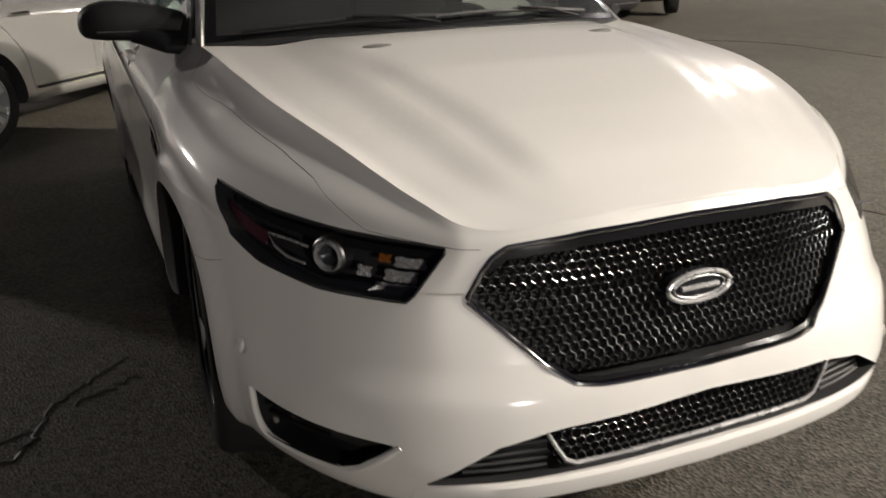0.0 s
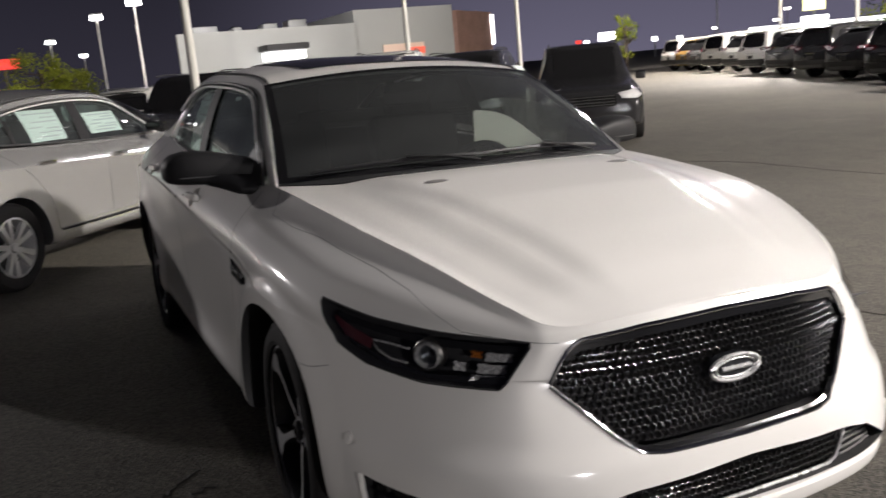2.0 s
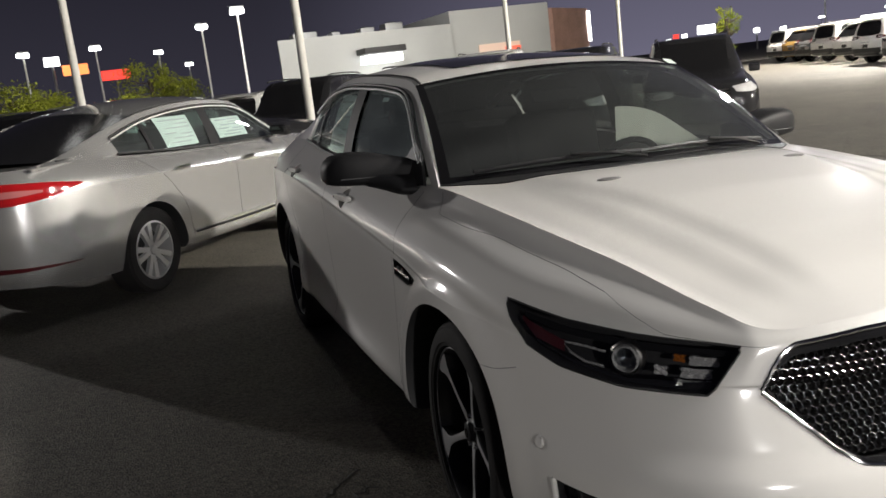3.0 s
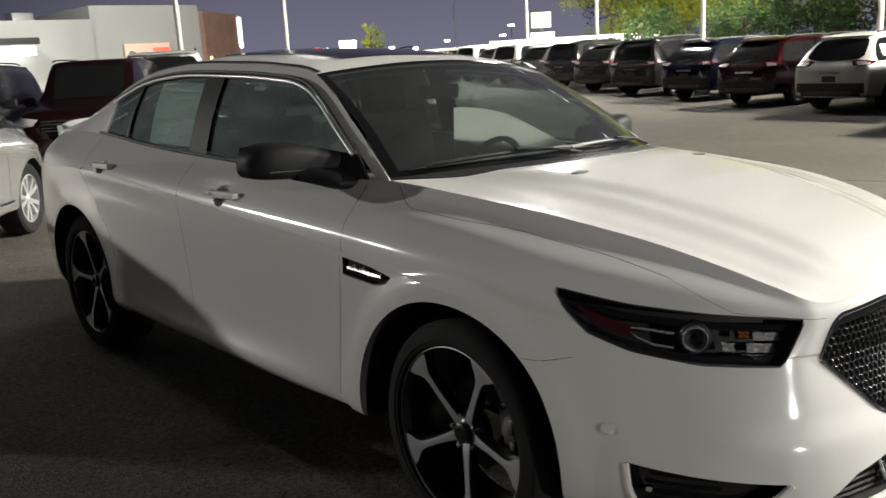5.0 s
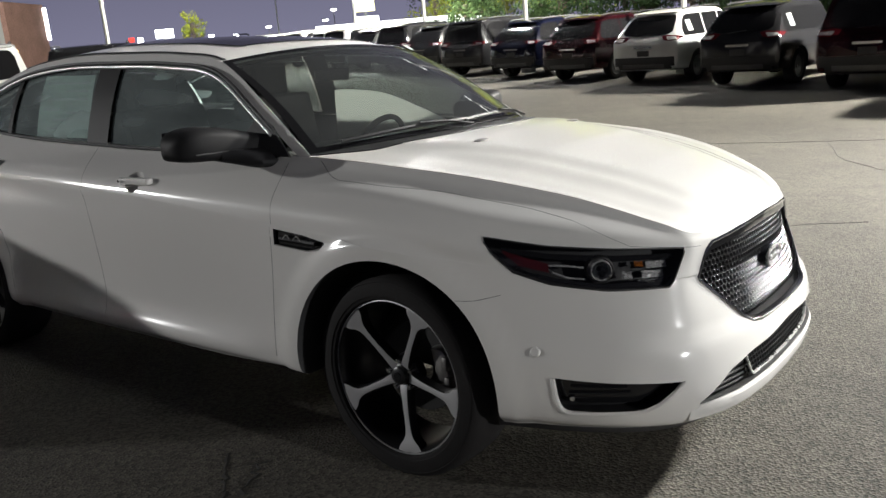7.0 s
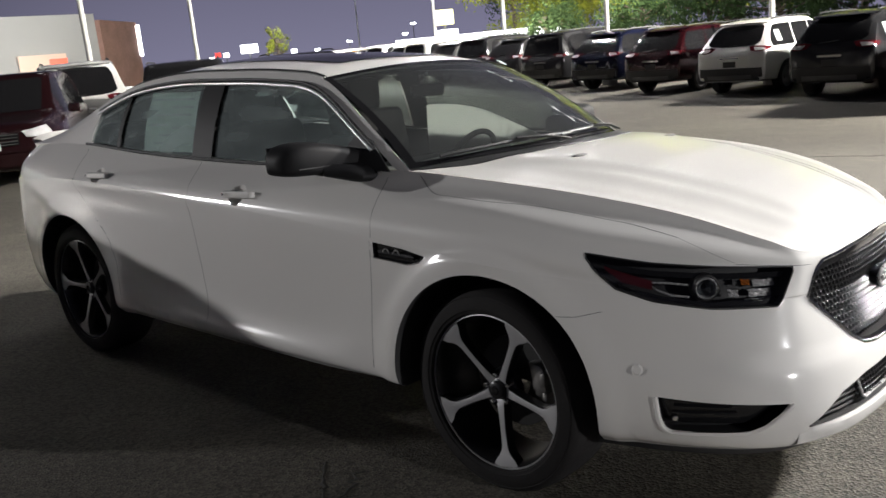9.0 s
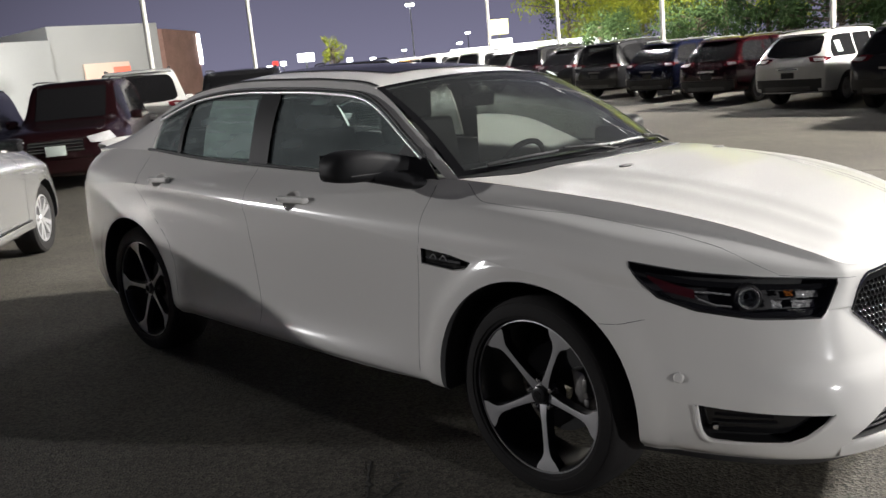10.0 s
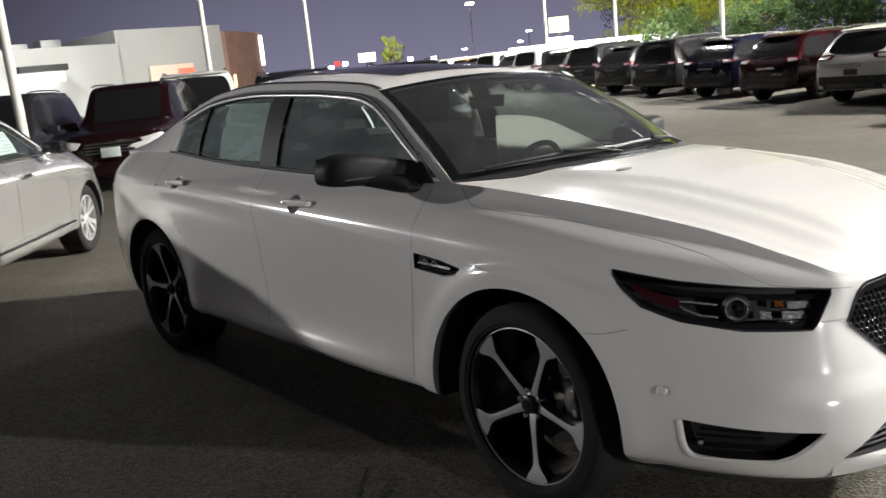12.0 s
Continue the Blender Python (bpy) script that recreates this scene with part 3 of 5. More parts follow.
def build_cabin(owner, cabin, paint, ws_top, ws_low, rw_top, rw_low, windows, posts, c_from, end, sunroof=True, chrome=STRIP_TRIM, glazing=WINDOW):
    start = cabin.rail[0][0]
    bm = cabin.strip(start, end, lambda x: max(cabin.bz(x), cabin.rz(x) - cabin.frame_height - .012 * ease(-2.4, -2.9, x)), cabin.rz, steps=110)
    cabin.strip(c_from, end, cabin.bz, cabin.glass_top, bm=bm)
    part("pillar_frame", thick(mirrored(bm), .02), paint, owner)

    def roof_at(s, t):
        a, b = ws_top(t), rw_top(t)
        x = a.x + (b.x - a.x) * s
        xe = min(ws_top(1).x, x)
        return Vector((x, curve_at(cabin.rail, xe, 1) * t, cabin.rz(xe) + (.045 + .015 * math.sin(math.pi * s)) * (1 - abs(t) ** 2.4)))

    ts = [k / 12 for k in range(-12, 13)]
    part("roof", thick(grid([[roof_at(s, t) for t in ts] for s in np.linspace(0, 1, 22)]), .02), paint, owner)
    if sunroof:
        bm = grid([[roof_at(s, t) + Vector((0, 0, .006)) for t in np.linspace(-.66, .66, 9)] for s in np.linspace(.10, .66, 9)])
        part("sunroof", thick(bm, .003), BLACK_GLOSS, owner, "black glass sunroof panel")
    lining = grid([[roof_at(s, t) + Vector((0, 0, -.035)) for t in ts] for s in np.linspace(.02, .99, 14)])
    for s in (1, -1):
        ditch = [roof_at(k, .965 * s) + Vector((0, 0, .003)) for k in np.linspace(.01, .97, 26)]
        part("roof_ditch_trim", tube(ditch, .0075, 8, flat=.5), BLACK_MATT, owner, "thin black moulding along the roof edge")
    part("headliner", thick(lining, .005), CLOTH, owner)
    for s in (1, -1):
        part("pillar_lining", cabin.strip(c_from + .02, end + .12, cabin.bz, cabin.glass_top, -.035, side=s), CLOTH, owner)
    shelf = [[(x, t * (curve_at(cabin.belt, x, 1) - .04), cabin.bz(x) + .022) for t in (-1, -.5, 0, .5, 1)] for x in np.linspace(-2.6, rw_low(0).x + .12, 6)]
    part("parcel_shelf", thick(grid(shelf), .01), CLOTH, owner)
    pane = part("windscreen", sheet(ws_low, ws_top, bow=.02), SCREEN, owner, "clear windscreen over a dark cabin")
    bm = sheet(ws_low, ws_top, -1, -.955, bow=.02, lift=.002, nt=2)
    sheet(ws_low, ws_top, .955, 1, bow=.02, lift=.002, nt=2, bm=bm)
    sheet(ws_low, ws_top, -1, 1, 0, .05, bow=.02, lift=.002, ns=2, bm=bm)
    sheet(ws_low, ws_top, -1, 1, .965, 1, bow=.02, lift=.002, ns=2, bm=bm)
    part("windscreen_border", bm, BLACK_GLOSS, owner)
    part("rear_window", sheet(rw_low, rw_top), BLACK_GLOSS, owner, "dark tinted rear window")
    for s in (1, -1):
        for name, x0, x1 in windows:
            pane = part(name, cabin.strip(x0, x1, lambda x: cabin.bz(x) + .012, cabin.glass_top, -.012, 6, side=s), glazing if s < 0 else CLEAR_PANE, owner)
            pane.visible_shadow = False
        for name, x0, x1 in posts:
            part(name, cabin.strip(x0, x1, cabin.bz, cabin.glass_top, .002, 6, 6, s), BLACK_SATIN, owner, "black window post")
        x0, x1 = windows[0][1] - .05, windows[-1][2]
        part("chrome_strip", tube(cabin.edge(x0, x1, lambda x: max(cabin.bz(x) + .004, cabin.glass_top(x) - .013), .017, steps=44, side=s), .0065, 12), chrome, owner, "thin chrome strip along the window tops")
        part("window_seal", tube(cabin.edge(x0, x1, lambda x: cabin.glass_top(x) + .004, .016, steps=44, side=s), .0075, 10), BLACK_MATT, owner)
        part("belt_seal", tube(cabin.edge(start - .14, x1 - .02, lambda x: cabin.bz(x) + .006, .008, side=s), .008), BLACK_MATT, owner)


RAIL = [(-.46, .765, 1.10), (-.75, .70, 1.285), (-1.05, .630, 1.447), (-1.35, .622, 1.487), (-1.7, .628, 1.50), (-2.1, .62, 1.502), (-2.5, .605, 1.470), (-2.8, .60, 1.408), (-3.1, .605, 1.315), (-3.4, .625, 1.215), (-3.7, .66, 1.145)]
BELT = [(-.46, .77, 1.092), (-.9, .79, 1.095), (-1.6, .785, 1.10), (-2.3, .775, 1.12), (-2.868, .75, 1.15), (-3.35, .73, 1.15), (-3.7, .69, 1.138)]
cabin = Cabin(BELT, RAIL, .040)
WS_TOP = lambda t: Vector((-1.05 + .075 * (1 - t * t), .628 * t, 1.449 + .045 * (1 - t * t)))
WS_LOW = lambda t: Vector((-.47 + .25 * (1 - abs(t) ** 2.2), .755 * t, 1.097 + .036 * (1 - t * t)))
build_cabin(car, cabin, PAINT, WS_TOP, WS_LOW,
            lambda t: Vector((-2.68 - .05 * (1 - t * t), .60 * t, 1.440 + .055 * (1 - t * t))),
            lambda t: Vector((-3.52 - .10 * (1 - t * t), .62 * t, 1.165 + .005 * (1 - t * t))),
            (("front_window", -.60, -1.70), ("rear_door_window", -1.86, -2.55), ("quarter_window", -2.585, -2.90)),
            (("door_post", -1.70, -1.86), ("window_divider", -2.55, -2.585)), -2.90, -3.7)

# wheels
def build_wheel(parent, x, s, turn, steer=0.0):
    hub = new("wheel")
    hub.parent = parent
    hub.matrix_local = pose(x, s * .80, .364, 0, 0, (0 if s > 0 else 180) + steer)
    prof = [(.276, -.105), (.295, -.118), (.330, -.122), (.352, -.110), (.364, -.088), (.369, -.03), (.369, .03), (.364, .088), (.352, .110), (.342, .117), (.340, .1155), (.330, .122), (.296, .1225), (.294, .120), (.284, .118), (.276, .105)]
    part("tyre", lathe(prof, 72), RUBBER, hub, "black low-profile tyre")
    bm = lathe([(.277, -.10), (.277, .100), (.272, .106), (.266, .098), (.256, .06), (.252, -.10)], 72)
    part("rim", bm, DARK_ALLOY, hub, "black alloy wheel barrel")
    part("rim_edge", lathe([(.2785, .101), (.2785, .108), (.2735, .109), (.2725, .102)], 72), MACHINED, hub, "thin machined rim edge")
    for k in range(5):
        bm = bmesh.new()
        rows = []
        for r, w, d in ((.030, .020, .070), (.055, .0150, .077), (.09, .0120, .082), (.14, .0105, .088), (.190, .0115, .093), (.212, .015, .096), (.230, .025, .099), (.246, .042, .102), (.262, .052, .104), (.271, .054, .105)):
            rows.append([(-w - .006, d - .034, r), (-w - .003, d - .006, r), (-w, d, r), (-w * .35, d + .0012, r), (w * .35, d + .0012, r), (w, d, r), (w + .003, d - .006, r), (w + .006, d - .034, r)])
        grid(rows, bm, closed=True)
        bmesh.ops.recalc_face_normals(bm, faces=bm.faces)
        for f in bm.faces:
            f.material_index = 0 if f.normal.y > .85 and f.calc_center_median().y > .074 else 1
        bmesh.ops.rotate(bm, verts=bm.verts, cent=(0, 0, 0), matrix=Matrix.Rotation(radians(72 * k + turn), 3, "Y"))
        part("spoke", bm, [MACHINED, DARK_ALLOY], hub, "machined face spoke with black flanks", angle=20)
    cap = part("centre_cap", lathe([(0, .094), (.024, .0935), (.031, .090), (.033, .075), (.050, .066), (.066, .05), (.07, .02)], 32), DARK_ALLOY, hub)
    part("cap_badge", lathe([(0, .0955), (.016, .0952), (.018, .0935)], 24), BLACK_GLOSS, cap)
    for k in range(5):
        a = radians(72 * k + 36 + turn)
        bm = lathe([(0, .084), (.008, .083), (.010, .078), (.010, .05)], 12)
        bmesh.ops.translate(bm, verts=bm.verts, vec=(.053 * math.sin(a), 0, .053 * math.cos(a)))
        part("wheel_nut", bm, CHROME, hub)
    part("brake_disc", lathe([(.06, -.03), (.165, -.03), (.165, -.05), (.06, -.05)], 48), DISC_STEEL, hub, "grey steel brake disc")
    bm = box(.062, .06, .17, (0, .0, .02), .02)
    for v in bm.verts:
        v.co.x += .160 - .035 * (v.co.z / .095) ** 2
    box(.02, .03, .05, (.178, .03, -.01), .006, bm=bm)
    box(.02, .03, .05, (.170, .03, .06), .006, bm=bm)
    bmesh.ops.transform(bm, verts=bm.verts, matrix=Matrix.Diagonal((s, 1, 1, 1)))
    bmesh.ops.recalc_face_normals(bm, faces=bm.faces)
    part("brake_caliper", bm, STEEL, hub, "bare metal brake caliper")
    return hub


DISC_STEEL = material("dark_brake_steel", (.06, .06, .06), .5, .8)
for x in AXLES:
    for s in (1, -1):
        build_wheel(car, x, s, 190 if x == 0 else 160, -3.0 if x == 0 else 0.0)

# front: grille, lamps, bumper
def hex_mesh(surface, inside, y0, y1, z0, z1, r, depth, back=.02, phi=0, bm=None):
    """A honeycomb of open cells that follows the surface."""
    bm = bm or bmesh.new()
    dx, dz = r * math.sqrt(3), r * 1.5
    row = 0
    z = z0
    while z < z1:
        y = y0 + (dx / 2 if row % 2 else 0)
        while y < y1:
            if inside(y, z):
                base, _, way = surface.at(y, z, phi)
                base = base - way * back
                slope = (surface.at(y, z + .01, phi)[0].x - surface.at(y, z - .01, phi)[0].x) / .02
                turn = (surface.at(y + .01, z, phi)[0].x - surface.at(y - .01, z, phi)[0].x) / .02
                rings = []
                for rad, dep in ((r * .99, .0026), (r * .82, .004), (r * .76, -depth)):
                    ring = []
                    for k in range(6):
                        a = radians(60 * k + 30)
                        oy, oz = rad * math.cos(a), rad * math.sin(a)
                        ring.append(bm.verts.new((base.x + dep + oz * slope + oy * turn, base.y + oy, base.z + oz)))
                    rings.append(ring)
                for slot, (a, b) in enumerate(zip(rings, rings[1:])):
                    for k in range(6):
                        bm.faces.new((a[k], a[(k + 1) % 6], b[(k + 1) % 6], b[k])).material_index = slot
            y += dx
        z += dz
        row += 1
    bmesh.ops.recalc_face_normals(bm, faces=bm.faces)
    return bm


def within(lo, hi, margin=.012, limit=9):
    return lambda a, z: abs(a) < limit and curve_at(lo, a) + margin < z < curve_at(hi, a) - margin


def outline(surface, lo, hi, phi, side=1, lift=.002, n=24):
    """The closed edge of a patch on the surface."""
    a0, a1 = max(lo[0][0], hi[0][0]), min(lo[-1][0], hi[-1][0])
    al = np.linspace(a0, a1, n)
    pts = [(a, curve_at(lo, a)) for a in al] + [(a, curve_at(hi, a)) for a in al[::-1]]
    return [surface.at(a, z, phi, side, lift)[0] for a, z in pts]


BAND_LO = [(a, z - .026) for a, z in GRILLE_HI[1:-1]]
grille = part("grille", hex_mesh(skin, within([(a, z + .006) for a, z in GRILLE_LO], [(a, z - .018) for a, z in GRILLE_HI]), -.52, .52, .54, .86, .0120, .009), [GRILLE_BLACK, BLACK_MATT], car, "gloss black honeycomb grille", smooth=False)
part("upper_band", thick(skin.patch(BAND_LO, GRILLE_HI[1:-1], 0, lift=-.004, na=48, nz=3), .006), BLACK_GLOSS, grille, "gloss black bar above the mesh")
part("lower_band", thick(skin.patch([(a, z + .001) for a, z in GRILLE_LO[1:-1]], [(a, z + .014) for a, z in GRILLE_LO[1:-1]], 0, lift=-.004, na=48, nz=3), .006), BLACK_GLOSS, grille, "gloss black edge below the mesh")
part("grille_surround", tube(outline(skin, GRILLE_LO, GRILLE_HI, 0, lift=-.002, n=60), .0065, 10, closed=True), CHROME, grille, "bright chrome edge round the grille")
bx = skin.at(0, .70, 0)[0].x
bm = lathe([(0, .012), (.9, .008), (1, .0), (1, -.02), (0, -.02)], 40)
for v in bm.verts:
    v.co = Vector((bx + .004 + v.co.y, v.co.x * .082, .70 + v.co.z * .034))
emblem = part("emblem", bm, material("emblem_enamel", (.012, .013, .016), .25), grille, "oval chrome-rimmed badge")
part("emblem_rim", tube([(bx + .014, .080 * math.cos(a), .70 + .033 * math.sin(a)) for a in np.linspace(0, math.tau, 40, endpoint=False)], .0058, 8, closed=True), BRIGHT_TRIM, emblem)
part("emblem_ring", tube([(bx + .0145, .066 * math.cos(a), .70 + .0235 * math.sin(a)) for a in np.linspace(0, math.tau, 40, endpoint=False)], .0022, 6, closed=True), BRIGHT_TRIM, emblem)
part("emblem_mark", tube([(bx + .016, y, .70) for y in np.linspace(-.048, .048, 24)], .0062, 8), BRIGHT_TRIM, emblem, "plain chrome bar across the badge")

low = part("lower_grille", hex_mesh(skin, within(LOW_LO, LOW_HI, .006, .35), -.37, .37, .365, .495, .0120, .014, .03), [GRILLE_BLACK, BLACK_MATT], car, "black mesh lower grille", smooth=False)
for s in (1, -1):
    for k in range(4):
        pts = [skin.at(s * y, .375 + (.055 - .13 * max(0, y - .44)) * k / 3, 0)[0] - Vector((.03, 0, 0)) for y in np.linspace(.37, .54 - .012 * k, 8)]
        part("louvre", tube(pts, .0055, 6), BLACK_MATT, low)
    pts = [skin.at(s * y, z, 0)[0] - Vector((.018, 0, 0)) for y, z in ((.378, .464), (.362, .43), (.335, .385), (.31, .372), (.2, .374), (.1, .376), (0, .377))]
    part("mesh_edge", tube(pts, .0055, 6), BRIGHT_TRIM, low, "bright edge of the lower mesh")
rows = []
for y in np.linspace(-.64, .64, 41):
    p, e = skin.at(y, .352, 0)[0], min(1, (.64 - abs(y)) / .12)
    rows.append([(p.x - .03, y, .360), (p.x - .004 + .008 * e, y, .358), (p.x - .003 + .012 * e, y, .350), (p.x - .004 + .011 * e, y, .330), (p.x - .008 + .008 * e, y, .310), (p.x - .05, y, .290)])
bm = grid(rows)
bmesh.ops.recalc_face_normals(bm, faces=bm.faces)
part("chin_panel", bm, PAINT, car, "white chin panel below the lower grille")
lip = [(x - .03, y * .985, z - .004) for x, y, z in spline([(q[0], -q[1], q[2]) for q in NOSE[0][:0:-1]] + NOSE[0], 8)]
part("air_dam", tube(lip, .024, 8), BLACK_MATT, car, "black lip under the bumper")


def inner(a, z, depth, phi, side):
    p, _, way = skin.at(a, z, phi, side)
    return p - way * depth, way


def facing(bm, at, way):
    """Turns a lathe's y axis to a direction and moves it there."""
    q = Vector((0, 1, 0)).rotation_difference(way).to_matrix().to_4x4()
    bmesh.ops.transform(bm, verts=bm.verts, matrix=Matrix.Translation(at) @ q)
    return bm


for s in (1, -1):
    lampbox = part("headlamp", skin.patch(LAMP_LO, LAMP_HI, 50, s, -.085, 30, 6), BLACK_MATT, car, "headlamp with smoked black housing")
    cover = part("lens", skin.patch(LAMP_LO, LAMP_HI, 50, s, .0005, 44, 10), CLEAR, lampbox, "clear outer lens")
    cover.visible_shadow = False
    part("lamp_rim", tube(outline(skin, LAMP_LO, LAMP_HI, 50, s, 0, 40), .003, 5, closed=True), BLACK_MATT, lampbox)
    part("bezel", thick(skin.patch([(-.30, .728), (-.07, .737), (.10, .762), (.2, .795)], [(-.30, .752), (-.07, .745), (.10, .772), (.2, .80)], 50, s, -.03, 24, 2), .004), BLACK_GLOSS, lampbox)
    part("bezel", thick(skin.patch([(-.31, .806), (-.1, .815), (.1, .830), (.24, .855)], [(-.31, .820), (-.1, .833), (.1, .849), (.24, .872)], 50, s, -.03, 24, 2), .004), BLACK_GLOSS, lampbox)
    at, way = inner(-.062, .777, .045, 50, s)
    part("projector_ring", facing(lathe([(.027, -.02), (.027, .012), (.031, .018), (.035, .012), (.035, -.02)], 32), at, way), SILVER_PLASTIC, lampbox)
    part("projector_shade", facing(lathe([(.036, -.01), (.038, .012), (.042, .008), (.044, -.02)], 32), at, way), STEEL, lampbox)
    part("projector_lens", facing(lathe([(0, .022), (.010, .020), (.019, .014), (.026, .0)], 28), at, way), glass("projector_glass", (.8, .85, .9), .35), lampbox)
    part("projector_bowl", facing(lathe([(.008, -.016), (.017, -.010), (.027, .0)], 28), at, way), SILVER_PLASTIC, lampbox)
    for a, z, w, h, mat in ((-.192, .804, .013, .008, AMBER), (-.250, .798, .034, .010, SILVER_PLASTIC), (-.235, .771, .036, .011, SILVER_PLASTIC), (-.225, .745, .044, .011, SILVER_PLASTIC), (-.150, .775, .016, .010, SILVER_PLASTIC)):
        rows_lo, rows_hi = [(a - w, z - h - .003), (a + w, z - h)], [(a - w, z + h - .003), (a + w, z + h)]
        bm = skin.patch(rows_lo, rows_hi, 50, s, -.042, 12, 6)
        for i, v in enumerate(bm.verts):
            v.co += Vector((.003 * math.sin(i * 2.3), .003 * math.cos(i * 1.7) * s, 0))
        part("reflector", bm, mat, lampbox)
    part("side_marker", thick(skin.patch([(.10, .787), (.19, .805), (.235, .845)], [(.10, .812), (.19, .838), (.235, .855)], 50, s, -.012, 12, 4), .004), MARKER, lampbox, "red side marker")
    arm = [(-.01, .757), (.04, .762), (.085, .778), (.11, .80), (.05, .797), (-.01, .79)]
    part("trim_arm", tube([inner(a, z, .03, 50, s)[0] for a, z in arm], .0035, 6), SILVER_PLASTIC, lampbox)
    fog = part("fog_panel", skin.patch(FOG_LO, FOG_HI, 50, s, -.045, 24, 4), BLACK_GLOSS, car, "black fog lamp recess")
    edge = [(.112, .472), (.100, .40), (.075, .362), (.02, .356), (-.15, .360), (-.22, .39), (-.29, .443)]
    part("fog_surround", tube(skin.line(edge, 50, s, -.003, 8), .0085, 8), PAINT, fog, "white edge round the recess")
    part("fog_bar", tube([inner(a, .425 - .01 * a, .02, 50, s)[0] for a in np.linspace(-.12, .06, 10)], .006, 6), BLACK_GLOSS, fog)
    at, way = inner(.05, .40, .03, 50, s)
    part("fog_stud", facing(lathe([(0, .008), (.008, .006), (.01, -.01)], 14), at, way), CHROME, fog)
    at, n, way = skin.at(*(lambda x, y: (-x * math.sin(radians(50)) + y * math.cos(radians(50)), .549))(.548, .895), 50, s)
    part("parking_sensor", facing(lathe([(0, .006), (.012, .006), (.016, .003), (.018, -.004)], 22), at, n), PAINT, car)

# flanks: vents, handles, gaps, mirrors
for s in (1, -1):
    vent = part("fender_vent", skin.patch(VENT_LO, VENT_HI, 90, s, -.012, 20, 4), BLACK_GLOSS, car, "gloss black fender vent")
    part("vent_bar", tube([skin.at(a, .818 + .02 * (a - .25), 90, s, .001)[0] for a in np.linspace(.29, .47, 8)], .006, 6, flat=1.6), BLACK_GLOSS, vent)
    part("vent_mark", tube([skin.at(a, .83 + .01 * math.sin(a * 120), 90, s, .004)[0] for a in np.linspace(.36, .45, 16)], .0024, 5), STEEL, vent, "plain chrome mark on the vent")
    part("vent_edge", tube([skin.at(a, curve_at(VENT_LO, a) + .002, 90, s, .002)[0] for a in np.linspace(.27, .50, 16)], .0025, 5), STEEL, vent)
    for x, z in ((-1.35, .985), (-2.55, 1.018)):
        p = skin.at(-x, z, 90, s)[0]
        bm = box(.21, .026, .044, (0, 0, 0), .012, 3)
        for v in bm.verts:
            v.co.y += .034 - .026 * abs(v.co.x / .1) ** 2.5
            v.co.z *= 1 - .35 * (v.co.x / .1) ** 2
        bmesh.ops.transform(bm, verts=bm.verts, matrix=Matrix.Translation((p.x + .02, p.y, p.z)) @ Matrix.Diagonal((1, s, 1, 1)) @ pose(0, 0, 0, 0, -2, 0))
        bmesh.ops.recalc_face_normals(bm, faces=bm.faces)
        handle = part("door_handle", bm, PAINT, car)
        part("handle_lock", box(.012, .006, .012, (p.x - .06, p.y + s * .034, p.z), .003, 2), CHROME, handle)
    gaps = [
        [(.40, 1.084), (.345, 1.05), (.276, 1.030), (.209, 1.026), (.05, 1.017), (-.155, 1.006), (-.405, .970), (-.52, .944), (-.588, .925)],
        [(.545, 1.075), (.53, .97), (.52, .86), (.525, .7), (.545, .5), (.55, .36)],
        [(1.76, 1.095), (1.715, .98), (1.68, .87), (1.66, .7), (1.645, .5), (1.64, .35)],
        [(2.86, 1.13), (2.78, 1.0), (2.62, .86), (2.46, .70), (2.40, .55), (2.385, .36)],
    ]
    gaps.append([(-.290, .690), (-.36, .696), (-.43, .715)])
    for g in gaps:
        part("panel_gap", tube(skin.line(g, 90, s, -.0010), .0016, 5), BLACK_MATT, car)
    part("panel_gap", tube(skin.line([(-.152, .846), (-.26, .834), (-.34, .827), (-.392, .824)], 50, s, -.001), .0014, 5), BLACK_MATT, car)
    part("panel_gap", tube(skin.line([(-.588, .925), (-.64, .903), (-.685, .88), (-.744, .848)], 90, s, -.0004), .0007, 5), BLACK_MATT, car)
    mir = new("door_mirror")
    mir.parent = car
    tagged(mir, "black door mirror")
    rows = []
    for y, top, low, half in ((.745, 1.178, 1.064, .086), (.79, 1.186, 1.070, .086), (.82, 1.193, 1.076, .087), (.86, 1.203, 1.084, .088), (.91, 1.214, 1.090, .088), (.97, 1.222, 1.094, .090), (1.02, 1.221, 1.096, .086), (1.06, 1.212, 1.100, .076), (1.085, 1.196, 1.106, .060), (1.098, 1.176, 1.120, .040), (1.102, 1.160, 1.135, .018)):
        cx, cz = -.80 - .17 * (y - .83), (top + low) / 2
        ring = []
        for a in np.linspace(0, math.tau, 28, endpoint=False):
            c, d = math.cos(a), math.sin(a)
            e = .55 if d > 0 else .38
            ring.append((cx + half * math.copysign(abs(c) ** .6, c), s * y, cz + (top - low) / 2 * math.copysign(abs(d) ** e, d)))
        rows.append(ring)
    bm = grid(rows, closed=True)
    bm.verts.ensure_lookup_table()
    bm.faces.new([bm.verts[k] for k in range(28)])
    bm.faces.new([bm.verts[len(bm.verts) - 28 + k] for k in range(28)][::-1])
    bmesh.ops.recalc_face_normals(bm, faces=bm.faces)
    shell = part("mirror_shell", bm, BLACK_SATIN, mir)
    part("shell_seam", tube([(-.80 - .17 * (y - .83) + .088, s * y, 1.128) for y in np.linspace(.88, 1.05, 10)], .0025, 5), BLACK_MATT, shell)
